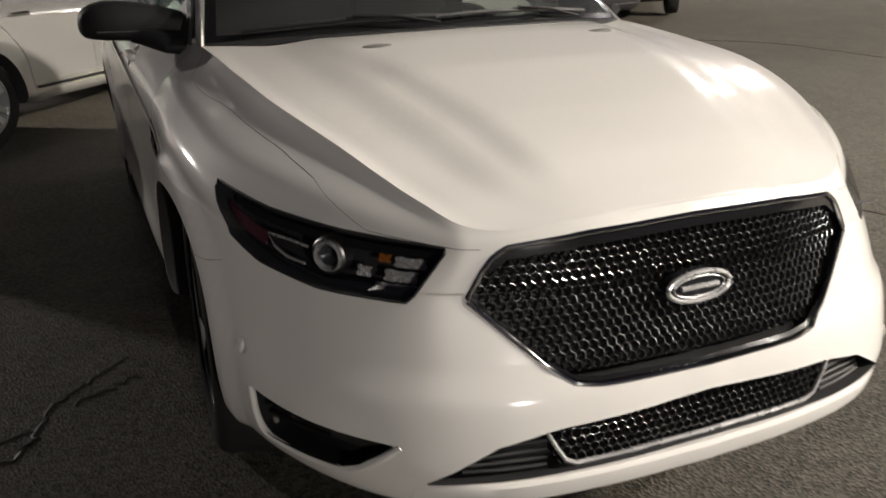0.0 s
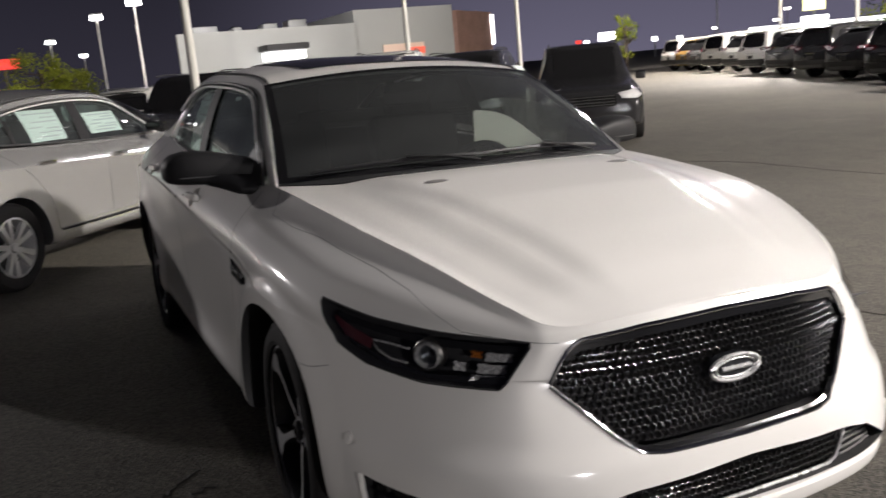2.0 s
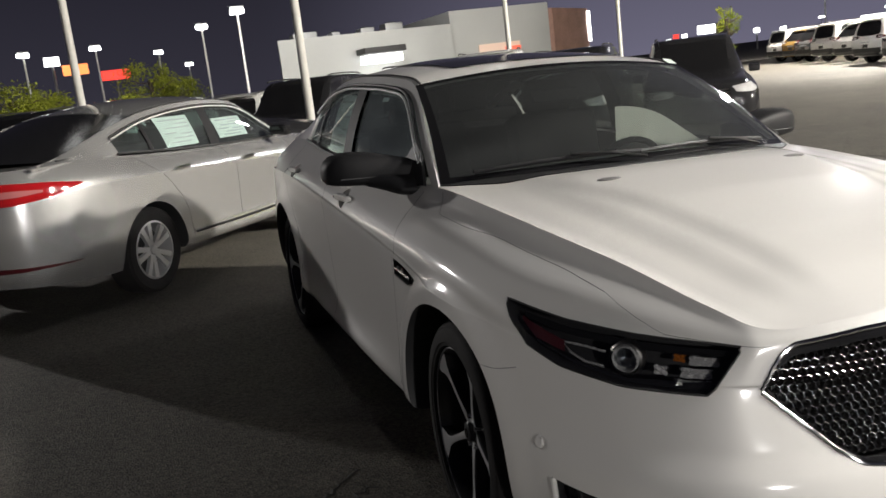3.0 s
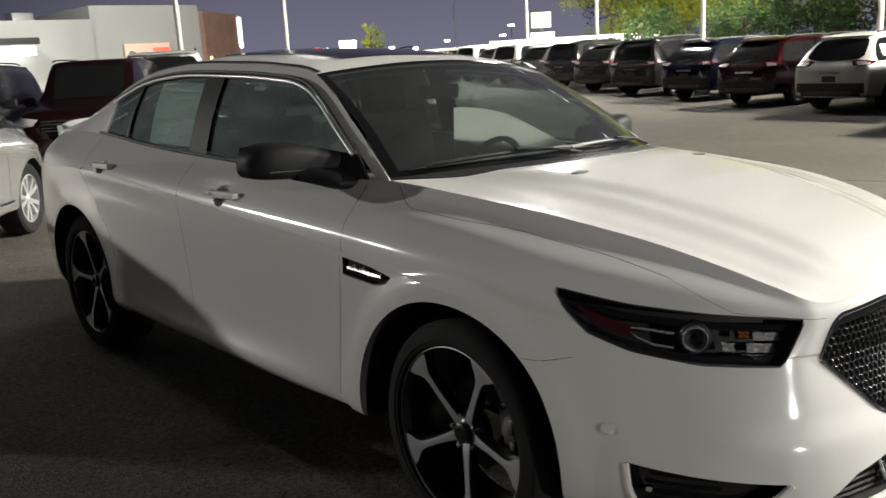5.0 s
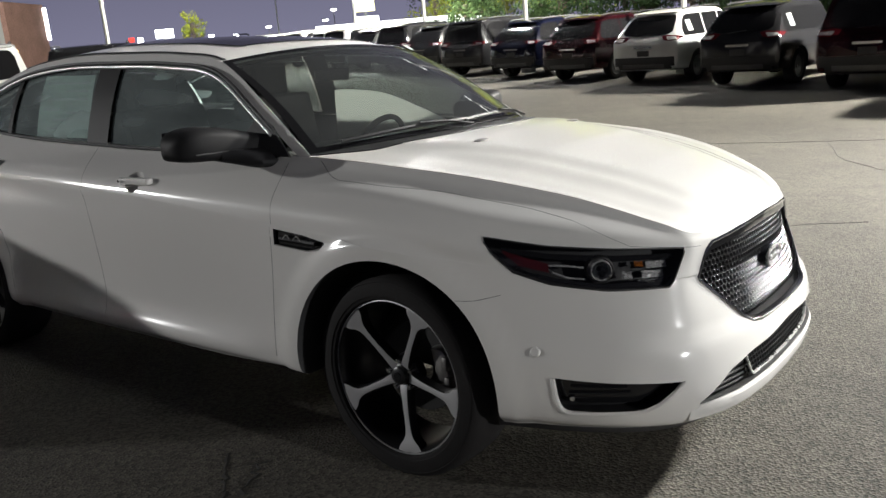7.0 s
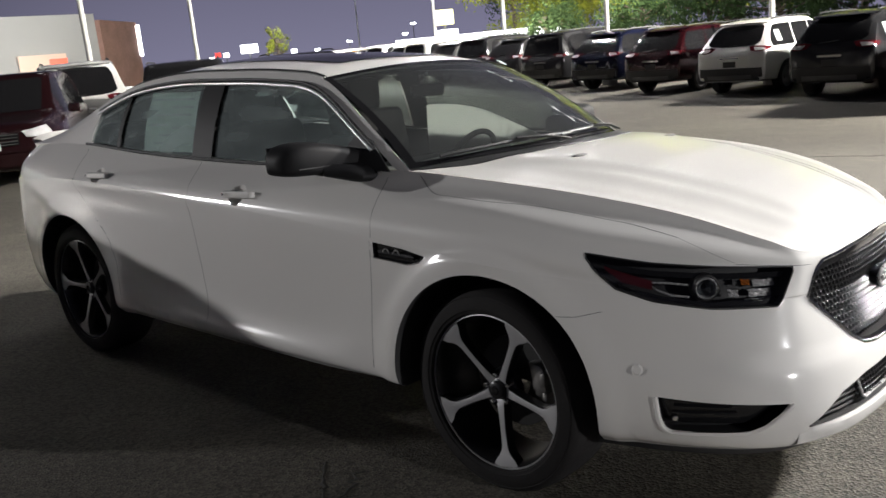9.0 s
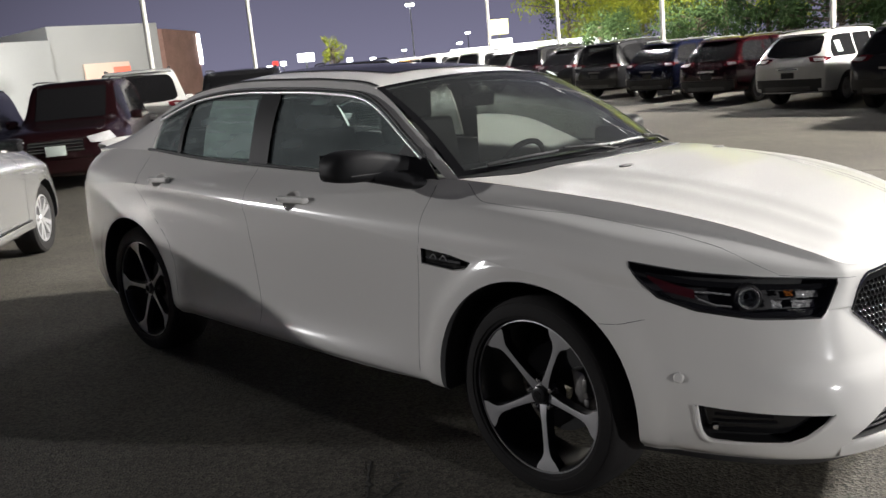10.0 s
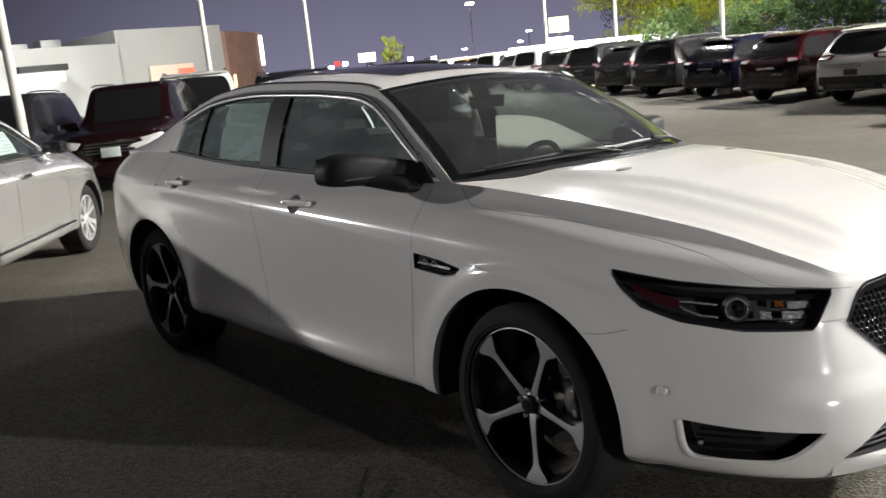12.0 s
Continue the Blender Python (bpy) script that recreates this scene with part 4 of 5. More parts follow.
    part("mirror_glass", box(.004, .17, .085, (-.925, s * .975, 1.162), .0015, 1), CHROME, mir, "silvered mirror glass")
    rows = []
    for x, y, z, hx, hz in ((-.79, .95, 1.118, .060, .024), (-.765, .915, 1.112, .068, .028), (-.735, .885, 1.104, .080, .030), (-.705, .855, 1.096, .088, .032), (-.69, .79, 1.09, .090, .034)):
        rows.append([(x + hx * math.copysign(abs(math.cos(a)) ** .75, math.cos(a)), s * y, z + hz * math.sin(a) - .18 * hx * math.cos(a)) for a in np.linspace(0, math.tau, 20, endpoint=False)])
    bm = grid(rows, closed=True)
    bmesh.ops.recalc_face_normals(bm, faces=bm.faces)
    part("mirror_foot", bm, BLACK_SATIN, mir)
    tri = [cabin.point(x, z) + Vector((0, .010, 0)) for x, z in ((-.54, 1.085), (-.80, 1.10), (-.775, 1.18), (-.74, 1.235), (-.66, 1.205))]
    bm = bmesh.new()
    bm.faces.new([bm.verts.new((p.x, s * p.y, p.z)) for p in tri])
    part("mirror_sail", thick(bm, .012), BLACK_MATT, mir)

# cowl, wipers, washer jets, boot spoiler
rows = []
for t in np.linspace(-1, 1, 41):
    a = WS_LOW(t)
    b = skin.tree.ray_cast(Vector((a.x + .10 * (1 - abs(t) ** 3) + .015, a.y, 2)), Vector((0, 0, -1)))[0]
    rows.append([a + Vector((0, 0, .006)), a.lerp(b, .5) + Vector((0, 0, .003)), b + Vector((0, 0, .004))])
part("cowl", thick(grid(rows), .01), BLACK_MATT, car, "black plastic cowl below the windscreen")


def on_screen(t, s, lift):
    return WS_LOW(t).lerp(WS_TOP(t), s) + Vector((lift + .02 * math.sin(math.pi * s), 0, lift + .02 * math.sin(math.pi * s)))


for t0, t1, piv in ((-.86, -.02, -.10), (-.10, .72, .62)):
    wiper = new("wiper")
    wiper.parent = car
    tagged(wiper, "black windscreen wiper")
    part("blade", tube([on_screen(t, .045 + .018 * math.sin(math.pi * (t - t0) / (t1 - t0)), .014) for t in np.linspace(t0, t1, 16)], .008, 6), BLACK_MATT, wiper)
    mid_t = (t0 + t1) / 2
    part("arm", tube([WS_LOW(piv) + Vector((.03, 0, .02)), on_screen((piv + mid_t) / 2, .035, .03), on_screen(mid_t, .066, .024)], .009, 6, flat=.6), DISC_STEEL, wiper)
for y in (-.36, .36):
    p = skin.tree.ray_cast(Vector((.03, y, 2)), Vector((0, 0, -1)))[0]
    bm = bmesh.new()
    bmesh.ops.create_uvsphere(bm, u_segments=14, v_segments=8, radius=1, matrix=Matrix.Translation(p) @ Matrix.Diagonal((.018, .045, .006, 1)))
    part("washer_jet", bm, material("grey_plastic", (.16, .155, .15), .5), car)
rows = []
for y in np.linspace(-.60, .60, 25):
    x0 = -3.86 + .10 * (1 - (y / .6) ** 2) * -1
    e = math.sqrt(max(0, 1 - (abs(y) / .62) ** 6))
    rows.append([(x0 + .14, y, 1.135), (x0 + .05, y, 1.135 + .035 * e), (x0 - .06, y, 1.135 + .055 * e), (x0 - .075, y, 1.13 + .045 * e), (x0 - .03, y, 1.12)])
part("boot_spoiler", grid(rows), PAINT, car)

# what shows inside
def seat(name, x, y, mat, owner, wide=.50):
    ob = new(name)
    ob.parent = owner
    tagged(ob, "seat in the dark cabin")
    part("cushion", box(.50, wide, .16, (x, y, .62), .05, 3), mat, ob)
    bm = box(.14, wide, .62, (0, 0, .31), .05, 3)
    bmesh.ops.transform(bm, verts=bm.verts, matrix=pose(x - .26, y, .64, 0, -14, 0))
    part("backrest", bm, mat, ob)
    bm = box(.10, .26, .18, (x - .44, y, 1.33), .04, 3)
    part("headrest", bm, mat, ob)
    for k in (-.06, .06):
        part("headrest_post", tube([(x - .42, y + k, 1.2), (x - .435, y + k, 1.27)], .007, 6), CHROME, ob)


seat("front_seat", -1.45, -.38, LEATHER, car)
seat("front_seat", -1.45, .38, LEATHER, car)
seat("rear_seat", -2.55, -.36, LEATHER, car, .62)
seat("rear_seat", -2.55, .36, LEATHER, car, .62)
rows = []
for y in np.linspace(-.70, .70, 15):
    rows.append([(-.56, y, 1.07), (-.70, y, 1.085 + .015 * math.cos(y * 3)), (-.92, y, 1.075), (-1.0, y, 1.03), (-.98, y, .85), (-.9, y, .6)])
part("dashboard", grid(rows), CLOTH, car, "dark dashboard")
wheel_at = Matrix.Translation((-1.10, .38, .955)) @ pose(0, 0, 0, 0, -66, 0)
bm = tube([(.19 * math.cos(a), .19 * math.sin(a), 0) for a in np.linspace(0, math.tau, 32, endpoint=False)], .015, 8, closed=True)
bmesh.ops.transform(bm, verts=bm.verts, matrix=wheel_at)
sw = part("steering_wheel", bm, CLOTH, car, "black steering wheel")
bm = box(.36, .05, .02, (0, 0, 0), .008)
box(.12, .14, .05, (0, 0, -.01), .02, bm=bm)
bmesh.ops.transform(bm, verts=bm.verts, matrix=wheel_at @ pose(0, 0, 0, 0, 0, 90))
part("wheel_boss", bm, CLOTH, sw)
part("rear_view_mirror", box(.03, .22, .06, (-1.03, 0, 1.36), .015, 3), BLACK_GLOSS, car)

# price sheet behind the rear door's glass
def paper(owner, cab, x0, x1, z0, z1, side, name, label, lean=0.0):
    pts = []
    for x in np.linspace(x0, x1, 8):
        pts.append([cab.point(x + lean * (z - z0), z) + Vector((0, -.035, 0)) for z in np.linspace(z0, z1, 6)])
    bm = grid([[(p.x, side * p.y, p.z) for p in r] for r in pts])
    sh = part(name, thick(bm, .001), PAPER, owner, label)
    for k, (u0, u1, w) in enumerate(((.08, .9, .88), (.08, .5, .75), (.08, .8, .62), (.55, .9, .45), (.08, .45, .40), (.08, .7, .28), (.2, .8, .14))):
        a, b = x0 + (x1 - x0) * u0, x0 + (x1 - x0) * u1
        z = z0 + (z1 - z0) * w
        bars = [[cab.point(x + lean * (zz - z0), zz) + Vector((0, -.033, 0)) for zz in (z - .006, z + .006)] for x in (a, (a + b) / 2, b)]
        part("print_bar", grid([[(p.x, side * p.y, p.z) for p in r] for r in bars]), INK, sh)
    return sh


paper(car, cabin, -1.90, -2.36, 1.130, 1.415, -1, "price_sheet", "white price sheet with grey print", -.14)
bm = grid([[cabin.point(x, z) * 1 + Vector((0, -.028, 0)) for z in (1.385, 1.402)] for x in (-1.40, -1.44, -1.48)])
for v in bm.verts:
    v.co.y = -v.co.y
part("window_tag", thick(bm, .001), PAPER, car, "small white tag at the top of the front window")
# added sheet: stands in for the bright lot seen through the driver's window
LIT_WINDOW_TOP = spline([(-.84, 1.085), (-1.0, 1.145), (-1.2, 1.215), (-1.35, 1.243), (-1.5, 1.252), (-1.60, 1.252), (-1.63, 1.246)], 5)
rows = []
for x in np.linspace(-.84, -1.63, 20):
    top = curve_at(LIT_WINDOW_TOP, x)
    rows.append([Vector((x, .655, z)) for z in np.linspace(.97, top, 7)])
part("lit_window_sheet", thick(grid(rows), .001), LIT_WINDOW, car, "thin white sheet standing in for the lamp-lit driver's window")
chip = [WS_TOP(t).lerp(WS_LOW(t), d) + Vector((.012, 0, .012)) for t, d in ((.90, -.03), (.985, -.03), (.985, .03), (.90, .03))]
bm = bmesh.new()
bm.faces.new([bm.verts.new(p) for p in chip])
part("tag", thick(bm, .002), PAPER, car, "small white tag at the windscreen's top corner")

# ---- the silver saloon beside it ----
def shifted(guides, sx, sy, sz, dz=0):
    return [[(x * sx, y * sy, z * sz + dz) for x, y, z in g] for g in guides]


SILVER_AT = TILT @ pose(-7.30, -.635, 0, 0, 0, 142.0)
second = thing("silver_saloon_car", SILVER_AT, "silver four-door saloon car with price sheets in its windows", "car")
wb = 2.85 / 2.868
raw2 = closed_body(body_rings([a + b + c for a, b, c in zip(shifted(NOSE, .93, .955, .93), shifted(FLANK, wb, .955, .93), shifted(TAIL, .985, .955, .955))], [(x * .97, z * .935) for x, z in HOOD_MID], .012, 5, 4, 10))
skin2 = Skin(raw2)
cut2 = [(cylinder(x, .335, .375, s * .5, s * 1.3), 1) for x in (0, -2.85) for s in (1, -1)] + [(box(2.55, 1.32, 1.2, (-1.84, 0, .92)), 1)]
part("body", cut(raw2, cut2), [SILVER, BLACK_MATT], second, "silver painted body shell", angle=28)
cabin2 = Cabin([(-.44, .735, 1.02), (-.9, .755, 1.02), (-1.6, .75, 1.03), (-2.3, .74, 1.055), (-2.868, .715, 1.085), (-3.35, .70, 1.09), (-3.75, .66, 1.08)],
               [(-.44, .73, 1.03), (-.75, .665, 1.20), (-1.1, .60, 1.38), (-1.45, .59, 1.425), (-1.8, .59, 1.43), (-2.2, .58, 1.405), (-2.6, .57, 1.345), (-2.95, .575, 1.26), (-3.25, .585, 1.175), (-3.5, .60, 1.115), (-3.75, .63, 1.085)], .042)
build_cabin(second, cabin2, SILVER, lambda t: Vector((-1.1 + .07 * (1 - t * t), .60 * t, 1.38 + .045 * (1 - t * t))), lambda t: Vector((-.45 + .24 * (1 - abs(t) ** 2.2), .72 * t, 1.025 + .03 * (1 - t * t))),
            lambda t: Vector((-2.55 - .05 * (1 - t * t), .57 * t, 1.355 + .05 * (1 - t * t))), lambda t: Vector((-3.50 - .12 * (1 - t * t), .59 * t, 1.10 + .01 * (1 - t * t))),
            (("front_window", -.60, -1.62), ("rear_door_window", -1.75, -2.52), ("quarter_window", -2.56, -2.92)), (("door_post", -1.62, -1.75), ("window_divider", -2.52, -2.56)), -2.92, -3.75, False, glazing=CLEAR_PANE)


def alloy_wheel(parent, x, s, turn, y=.755, r=.335, spokes=5):
    hub = new("wheel")
    hub.parent = parent
    hub.matrix_local = pose(x, s * y, r, 0, 0, 0 if s > 0 else 180)
    rr = r - .108
    prof = [(rr, -.10), (rr + .03, -.112), (r - .03, -.112), (r - .008, -.095), (r, -.06), (r, .06), (r - .008, .095), (r - .03, .112), (rr + .03, .112), (rr, .10)]
    part("tyre", lathe(prof, 56), RUBBER, hub)
    part("rim", lathe([(rr, -.09), (rr, .100), (rr - .014, .104), (rr - .02, .07), (rr - .022, -.09)], 56), MACHINED, hub, "bright alloy rim")
    part("wheel_back", lathe([(0, -.02), (rr - .02, -.02), (rr - .02, -.04), (0, -.04)], 40), BLACK_MATT, hub)
    for k in range(spokes):
        for off in (-13, 13):
            bm = bmesh.new()
            grid([[(-w, d - .03, q), (-w, d, q), (w, d, q), (w, d - .03, q)] for q, w, d in ((.03, .018, .082), (.10, .019, .09), (.17, .021, .094), (rr - .012, .026, .096))], bm, closed=True)
            bmesh.ops.recalc_face_normals(bm, faces=bm.faces)
            bmesh.ops.rotate(bm, verts=bm.verts, cent=(0, 0, 0), matrix=Matrix.Rotation(radians(360 / spokes * k + off + turn), 3, "Y"))
            part("spoke", bm, MACHINED, hub, angle=20)
    part("centre_cap", lathe([(0, .096), (.03, .094), (.045, .08), (.05, .03)], 24), MACHINED, hub)
    return hub


for x in (0, -2.85):
    for s in (1, -1):
        alloy_wheel(second, x, s, 20)
for s in (1, -1):
    tl = part("tail_lamp", thick(skin2.patch([(1.88, .945), (2.1, .885), (2.35, .855), (2.62, .85)], [(1.88, .957), (2.1, .985), (2.35, .998), (2.62, .992)], 135, s, .004, 34, 8), .012), RED_LENS, second, "red tail lamp")
    part("reverse_lens", skin2.patch([(2.14, .925), (2.3, .908), (2.55, .905)], [(2.14, .94), (2.3, .95), (2.55, .95)], 135, s, .0075, 20, 4), material("pale_red_lens", (.35, .12, .12), .1, coat=1), tl)
    part("rear_reflector", thick(skin2.patch([(1.95, .425), (2.5, .40)], [(1.95, .43), (2.5, .437)], 135, s, .003, 16, 2), .004), MARKER, second)
    bm = box(.13, .19, .11, (-.82, s * .93, 1.085), .04, 3)
    part("door_mirror", bm, BLACK_GLOSS, second)
    part("head_lamp", skin2.patch([(-.25, .70), (.0, .71), (.3, .82)], [(-.25, .79), (.0, .80), (.3, .84)], 50, s, .002, 24, 5), material("lamp_glass", (.25, .25, .26), .06, coat=1), second)
    for x, z in ((-1.42, .90), (-2.42, .925)):
        p = skin2.at(-x, z, 90, s)[0]
        part("door_handle", box(.19, .03, .03, (p.x, p.y + s * .022, p.z), .010, 3), CHROME, second, "chrome door handle")
    for g in ([(.53, 1.0), (.51, .85), (.52, .6), (.54, .34)], [(1.66, 1.02), (1.62, .8), (1.60, .5), (1.60, .33)], [(2.80, 1.05), (2.70, .92), (2.55, .78), (2.42, .6), (2.38, .35)]):
        part("panel_gap", tube(skin2.line(g, 90, s, -.001), .003, 5), BLACK_MATT, second)
    part("sill_trim", tube(skin2.line([(.5, .385), (1.4, .375), (2.35, .385)], 90, s, .004), .012, 6), BLACK_SATIN, second)
paper(second, cabin2, -1.86, -2.30, 1.07, 1.32, -1, "price_sheet", "white price sheet", -.10)
paper(second, cabin2, -1.05, -1.52, 1.08, 1.26, -1, "price_sheet", "white price sheet", -.2)
seat("front_seat", -1.45, -.36, LEATHER, second)
seat("front_seat", -1.45, .36, LEATHER, second)
part("rear_bench", box(.5, 1.2, .6, (-2.6, 0, .85), .06), LEATHER, second)
bm = tube([skin2.at(y, .36, 180)[0] + Vector((.03, 0, -.03)) for y in (-.5, -.45)], .03, 10)
part("exhaust_tip", bm, CHROME, second)

# ---- rows of other vehicles ----
DULL_LENS = material("dark_red_lens", (.10, .008, .012), .12, coat=1.0)
DARK_STEEL = material("dark_wheel_steel", (.10, .10, .10), .45, .5, vary=.2, fine=40)


def suv_paint(name, colour, metal=.4):
    return material(name, colour, .2, metal, vary=.03, scale=1.5, fine=700, coat=.4, spec=.3)


SUV_SKIN = {}


def build_suv(name, paint, length=4.65, width=1.86, height=1.70, hood=1.02, slope=.35, label=""):
    """A five-door estate car on stilts: origin on the ground at its middle, front along +x."""
    ob = thing(name, Matrix(), label, "car")
    h, w = length / 2, width / 2
    #     x, half width, floor, belt, roof, half roof
    st = [(-h, .70 * w, .42, .75, .92, .62 * w), (-h + .06, .90 * w, .34, .95, 1.0, .84 * w), (-h + .13, .95 * w, .32, 1.05, 1.08, .90 * w), (-h + .13 + slope * .55, .98 * w, .30, 1.07, height - .24, .78 * w), (-h + .20 + slope, .99 * w, .28, 1.06, height - .06, .72 * w),
          (-h + 1.3, w, .26, 1.04, height, .74 * w), (-.1, w, .25, 1.02, height - .005, .74 * w), (.35, w, .25, 1.01, height - .08, .72 * w), (.78, w, .25, 1.0, hood + .22, .78 * w), (1.08, w, .25, .99, hood + .03, .86 * w),
          (1.6, .99 * w, .25, .93, hood - .03, .82 * w), (h - .28, .95 * w, .26, .84, hood - .10, .78 * w), (h - .08, .86 * w, .30, .74, hood - .22, .72 * w), (h, .70 * w, .36, .62, hood - .34, .60 * w)]
    rows = []
    tab = spline(st, 4)
    for x, hw, zf, zb, zr, hr in tab:
        half = [(x, .70 * hw, zf), (x, .95 * hw, zf + .05), (x, hw, zf + .22), (x, hw, .5 * (zf + zb) + .06), (x, .985 * hw, zb - .05), (x, .955 * hw, zb)]
        half += [(x, hr + (.955 * hw - hr) * (1 - k) ** 1.15, zb + (zr - .05 - zb) * k) for k in (.25, .5, .75, 1)]
        half += [(x, .90 * hr, zr - .012), (x, .55 * hr, zr), (x, 0, zr + .004)]
        rows.append(half + [(p[0], -p[1], p[2]) for p in half[-2::-1]])
    bm = grid(rows, closed=True)
    for ring in (range(len(rows[0])), range(len(bm.verts) - len(rows[0]), len(bm.verts))):
        bm.verts.ensure_lookup_table()
        bm.faces.new([bm.verts[k] for k in ring])
    bmesh.ops.recalc_face_normals(bm, faces=bm.faces)
    sk = Skin(bm)
    SUV_SKIN[length] = sk
    ax = (-h + .98, h - .90)
    body = cut(bm, [(cylinder(x, .36, .40, s * .5, s * 1.3, 32), 1) for x in ax for s in (1, -1)])
    part("body", body, [paint, BLACK_MATT], ob, angle=30)
    for s in (1, -1):
        for a0, a1 in ((-.62, .02), (.07, .82), (.88, h - .42)):
            lo = [(a, 1.075) for a in (a0, a1)]
            hi = [(a, min(height - .13, max(1.085, curve_at([(-.95, 1.08), (-.40, height - .16), (0, height - .125), (h - 1.0, height - .125), (h - .62, height - .16), (h - .36, 1.12)], a)))) for a in np.linspace(a0, a1, 8)]
            part("side_window", sk.patch(lo, hi, 90, s, .004, 14, 4), BLACK_GLOSS, ob)
        c = .707 * (h - .93 * w)
        tl = part("tail_lamp", thick(sk.patch([(c - .26, 1.055), (c - .05, 1.0), (c + .10, .985), (c + .20, 1.01)], [(c - .26, 1.075), (c - .05, 1.105), (c + .10, 1.12), (c + .20, 1.10)], 135, s, .006, 18, 4), .02), DULL_LENS, ob, "dark red tail lamp")
        part("reverse_lens", thick(sk.patch([(c - .06, 1.02), (c + .12, 1.005)], [(c - .06, 1.07), (c + .12, 1.08)], 135, s, .014, 6, 2), .012), SILVER_PLASTIC, tl, "clear reversing lens")
        part("head_lamp", thick(sk.patch([(-c - .25, hood - .31), (-c, hood - .33), (-c + .16, hood - .27)], [(-c - .25, hood - .22), (-c, hood - .175), (-c + .22, hood - .16)], 45, s, .008, 14, 4), .02), LAMP_COVER, ob, "clear head lamp")
        part("roof_rail", tube([(x, s * .66 * w, height + .035 * math.sin(math.pi * k / 10) ** .3 - .01) for k, x in enumerate(np.linspace(-h + .8, .35, 11))], .016, 6), BLACK_MATT, ob)
        part("door_mirror", box(.13, .20, .15, (.62, s * (w + .08), 1.12), .04, 3), paint, ob)
        for x in ax:
            hub = new("wheel")
            hub.parent = ob
            hub.matrix_local = pose(x, s * (w - .13), .36, 0, 0, 0 if s > 0 else 180)
            part("tyre", lathe([(.24, -.1), (.30, -.115), (.345, -.10), (.36, -.06), (.36, .06), (.345, .10), (.30, .115), (.24, .1)], 32), RUBBER, hub)
            bm = lathe([(0, .05), (.05, .07), (.06, .05), (.20, .06), (.235, .09), (.24, .1), (.24, -.05)], 30)
            part("rim", bm, DARK_STEEL, hub)
    sill = [(-.72 * w, 1.20), (-.64 * w, 1.14), (-.40 * w, 1.115), (0, 1.105), (.40 * w, 1.115), (.64 * w, 1.14), (.72 * w, 1.20)]
    head = [(-.72 * w, 1.215), (-.66 * w, height - .22), (-.58 * w, height - .15), (0, height - .12), (.58 * w, height - .15), (.66 * w, height - .22), (.72 * w, 1.215)]
    part("rear_window", sk.patch(sill, head, 180, 1, .006, 28, 6), BLACK_GLOSS, ob, "dark rear window")
    rows = []
    for y in np.linspace(-.66 * w, .66 * w, 13):
        e = .05 * (1 - (abs(y) / (.70 * w)) ** 4)
        x0 = sk.at(y, height - .13, 180)[0].x
        rows.append([(x0 + .30, y, height - .035), (x0 + .02, y, height - .035 - .3 * (.05 - e)), (x0 - .06 - e, y, height - .075), (x0 + .02, y, height - .10)])
    part("roof_spoiler", thick(grid(rows), .012), paint, ob)
    part("skid_strip", thick(sk.patch([(-.60 * w, .40), (.60 * w, .40)], [(-.66 * w, .475), (.66 * w, .475)], 180, 1, .036, 12, 2), .01), DARK_STEEL, ob, "grey strip low on the rear bumper")
    part("rear_wiper", tube([sk.at(y, 1.125 + .02 * math.sin(6 * y), 180, 1, .016)[0] for y in np.linspace(-.28, .12, 6)], .008, 5), BLACK_MATT, ob)
    bm = sk.patch([(-.66 * w, hood + .05), (.66 * w, hood + .05)], [(-.60 * w, height - .11), (.60 * w, height - .11)], 0, 1, .006, 12, 6)
    part("windscreen", bm, BLACK_GLOSS, ob)
    part("rear_bumper", thick(sk.patch([(-.86 * w, .36), (.86 * w, .36)], [(-.86 * w, .64), (.86 * w, .64)], 180, 1, .012, 14, 3), .02), BLACK_MATT, ob)
    bm = sk.patch([(-.25, .84), (.25, .84)], [(-.25, .885), (.25, .885)], 180, 1, .01, 4, 2)
    part("tailgate_trim", thick(bm, .012), CHROME, ob)
    bm = sk.patch([(-.16, .66), (.16, .66)], [(-.16, .79), (.16, .79)], 180, 1, .004, 4, 2)
    part("plate_recess", thick(bm, .006), BLACK_MATT, ob)
    front = part("front_grille", thick(sk.patch([(-.44 * w, hood - .42), (.44 * w, hood - .42)], [(-.50 * w, hood - .24), (.50 * w, hood - .24)], 0, 1, .006, 10, 3), .012), BLACK_GLOSS, ob)
    for k in range(4):
        part("grille_bar", tube([sk.at(y, hood - .40 + .045 * k, 0, 1, .02)[0] for y in np.linspace(-.42 * w, .42 * w, 9)], .009, 6), DARK_STEEL, front)
    return ob


def recoloured(src, m, paint, name, label, group):
    """A copy of a vehicle in another paint."""
    ob = copy_thing(src, m)
    ob.name = name
    tagged(ob, label, "car", group)
    for c in ob.children:
        if c.name.split(".")[0] in ("body", "door_mirror", "roof_spoiler"):
            c.data = c.data.copy()
            c.data.materials[0] = paint
    return ob


WHITE = suv_paint("white_paint", (.72, .72, .70), 0)
COAL = suv_paint("black_paint", (.024, .024, .026), .1)
NAVY = suv_paint("dark_blue_paint", (.006, .008, .024), .3)
MAROON = suv_paint("maroon_paint", (.024, .003, .005), .3)
GREY = suv_paint("silver_grey_paint", (.30, .30, .30), .7)
GOLD = suv_paint("orange_paint", (.36, .22, .07), .2)

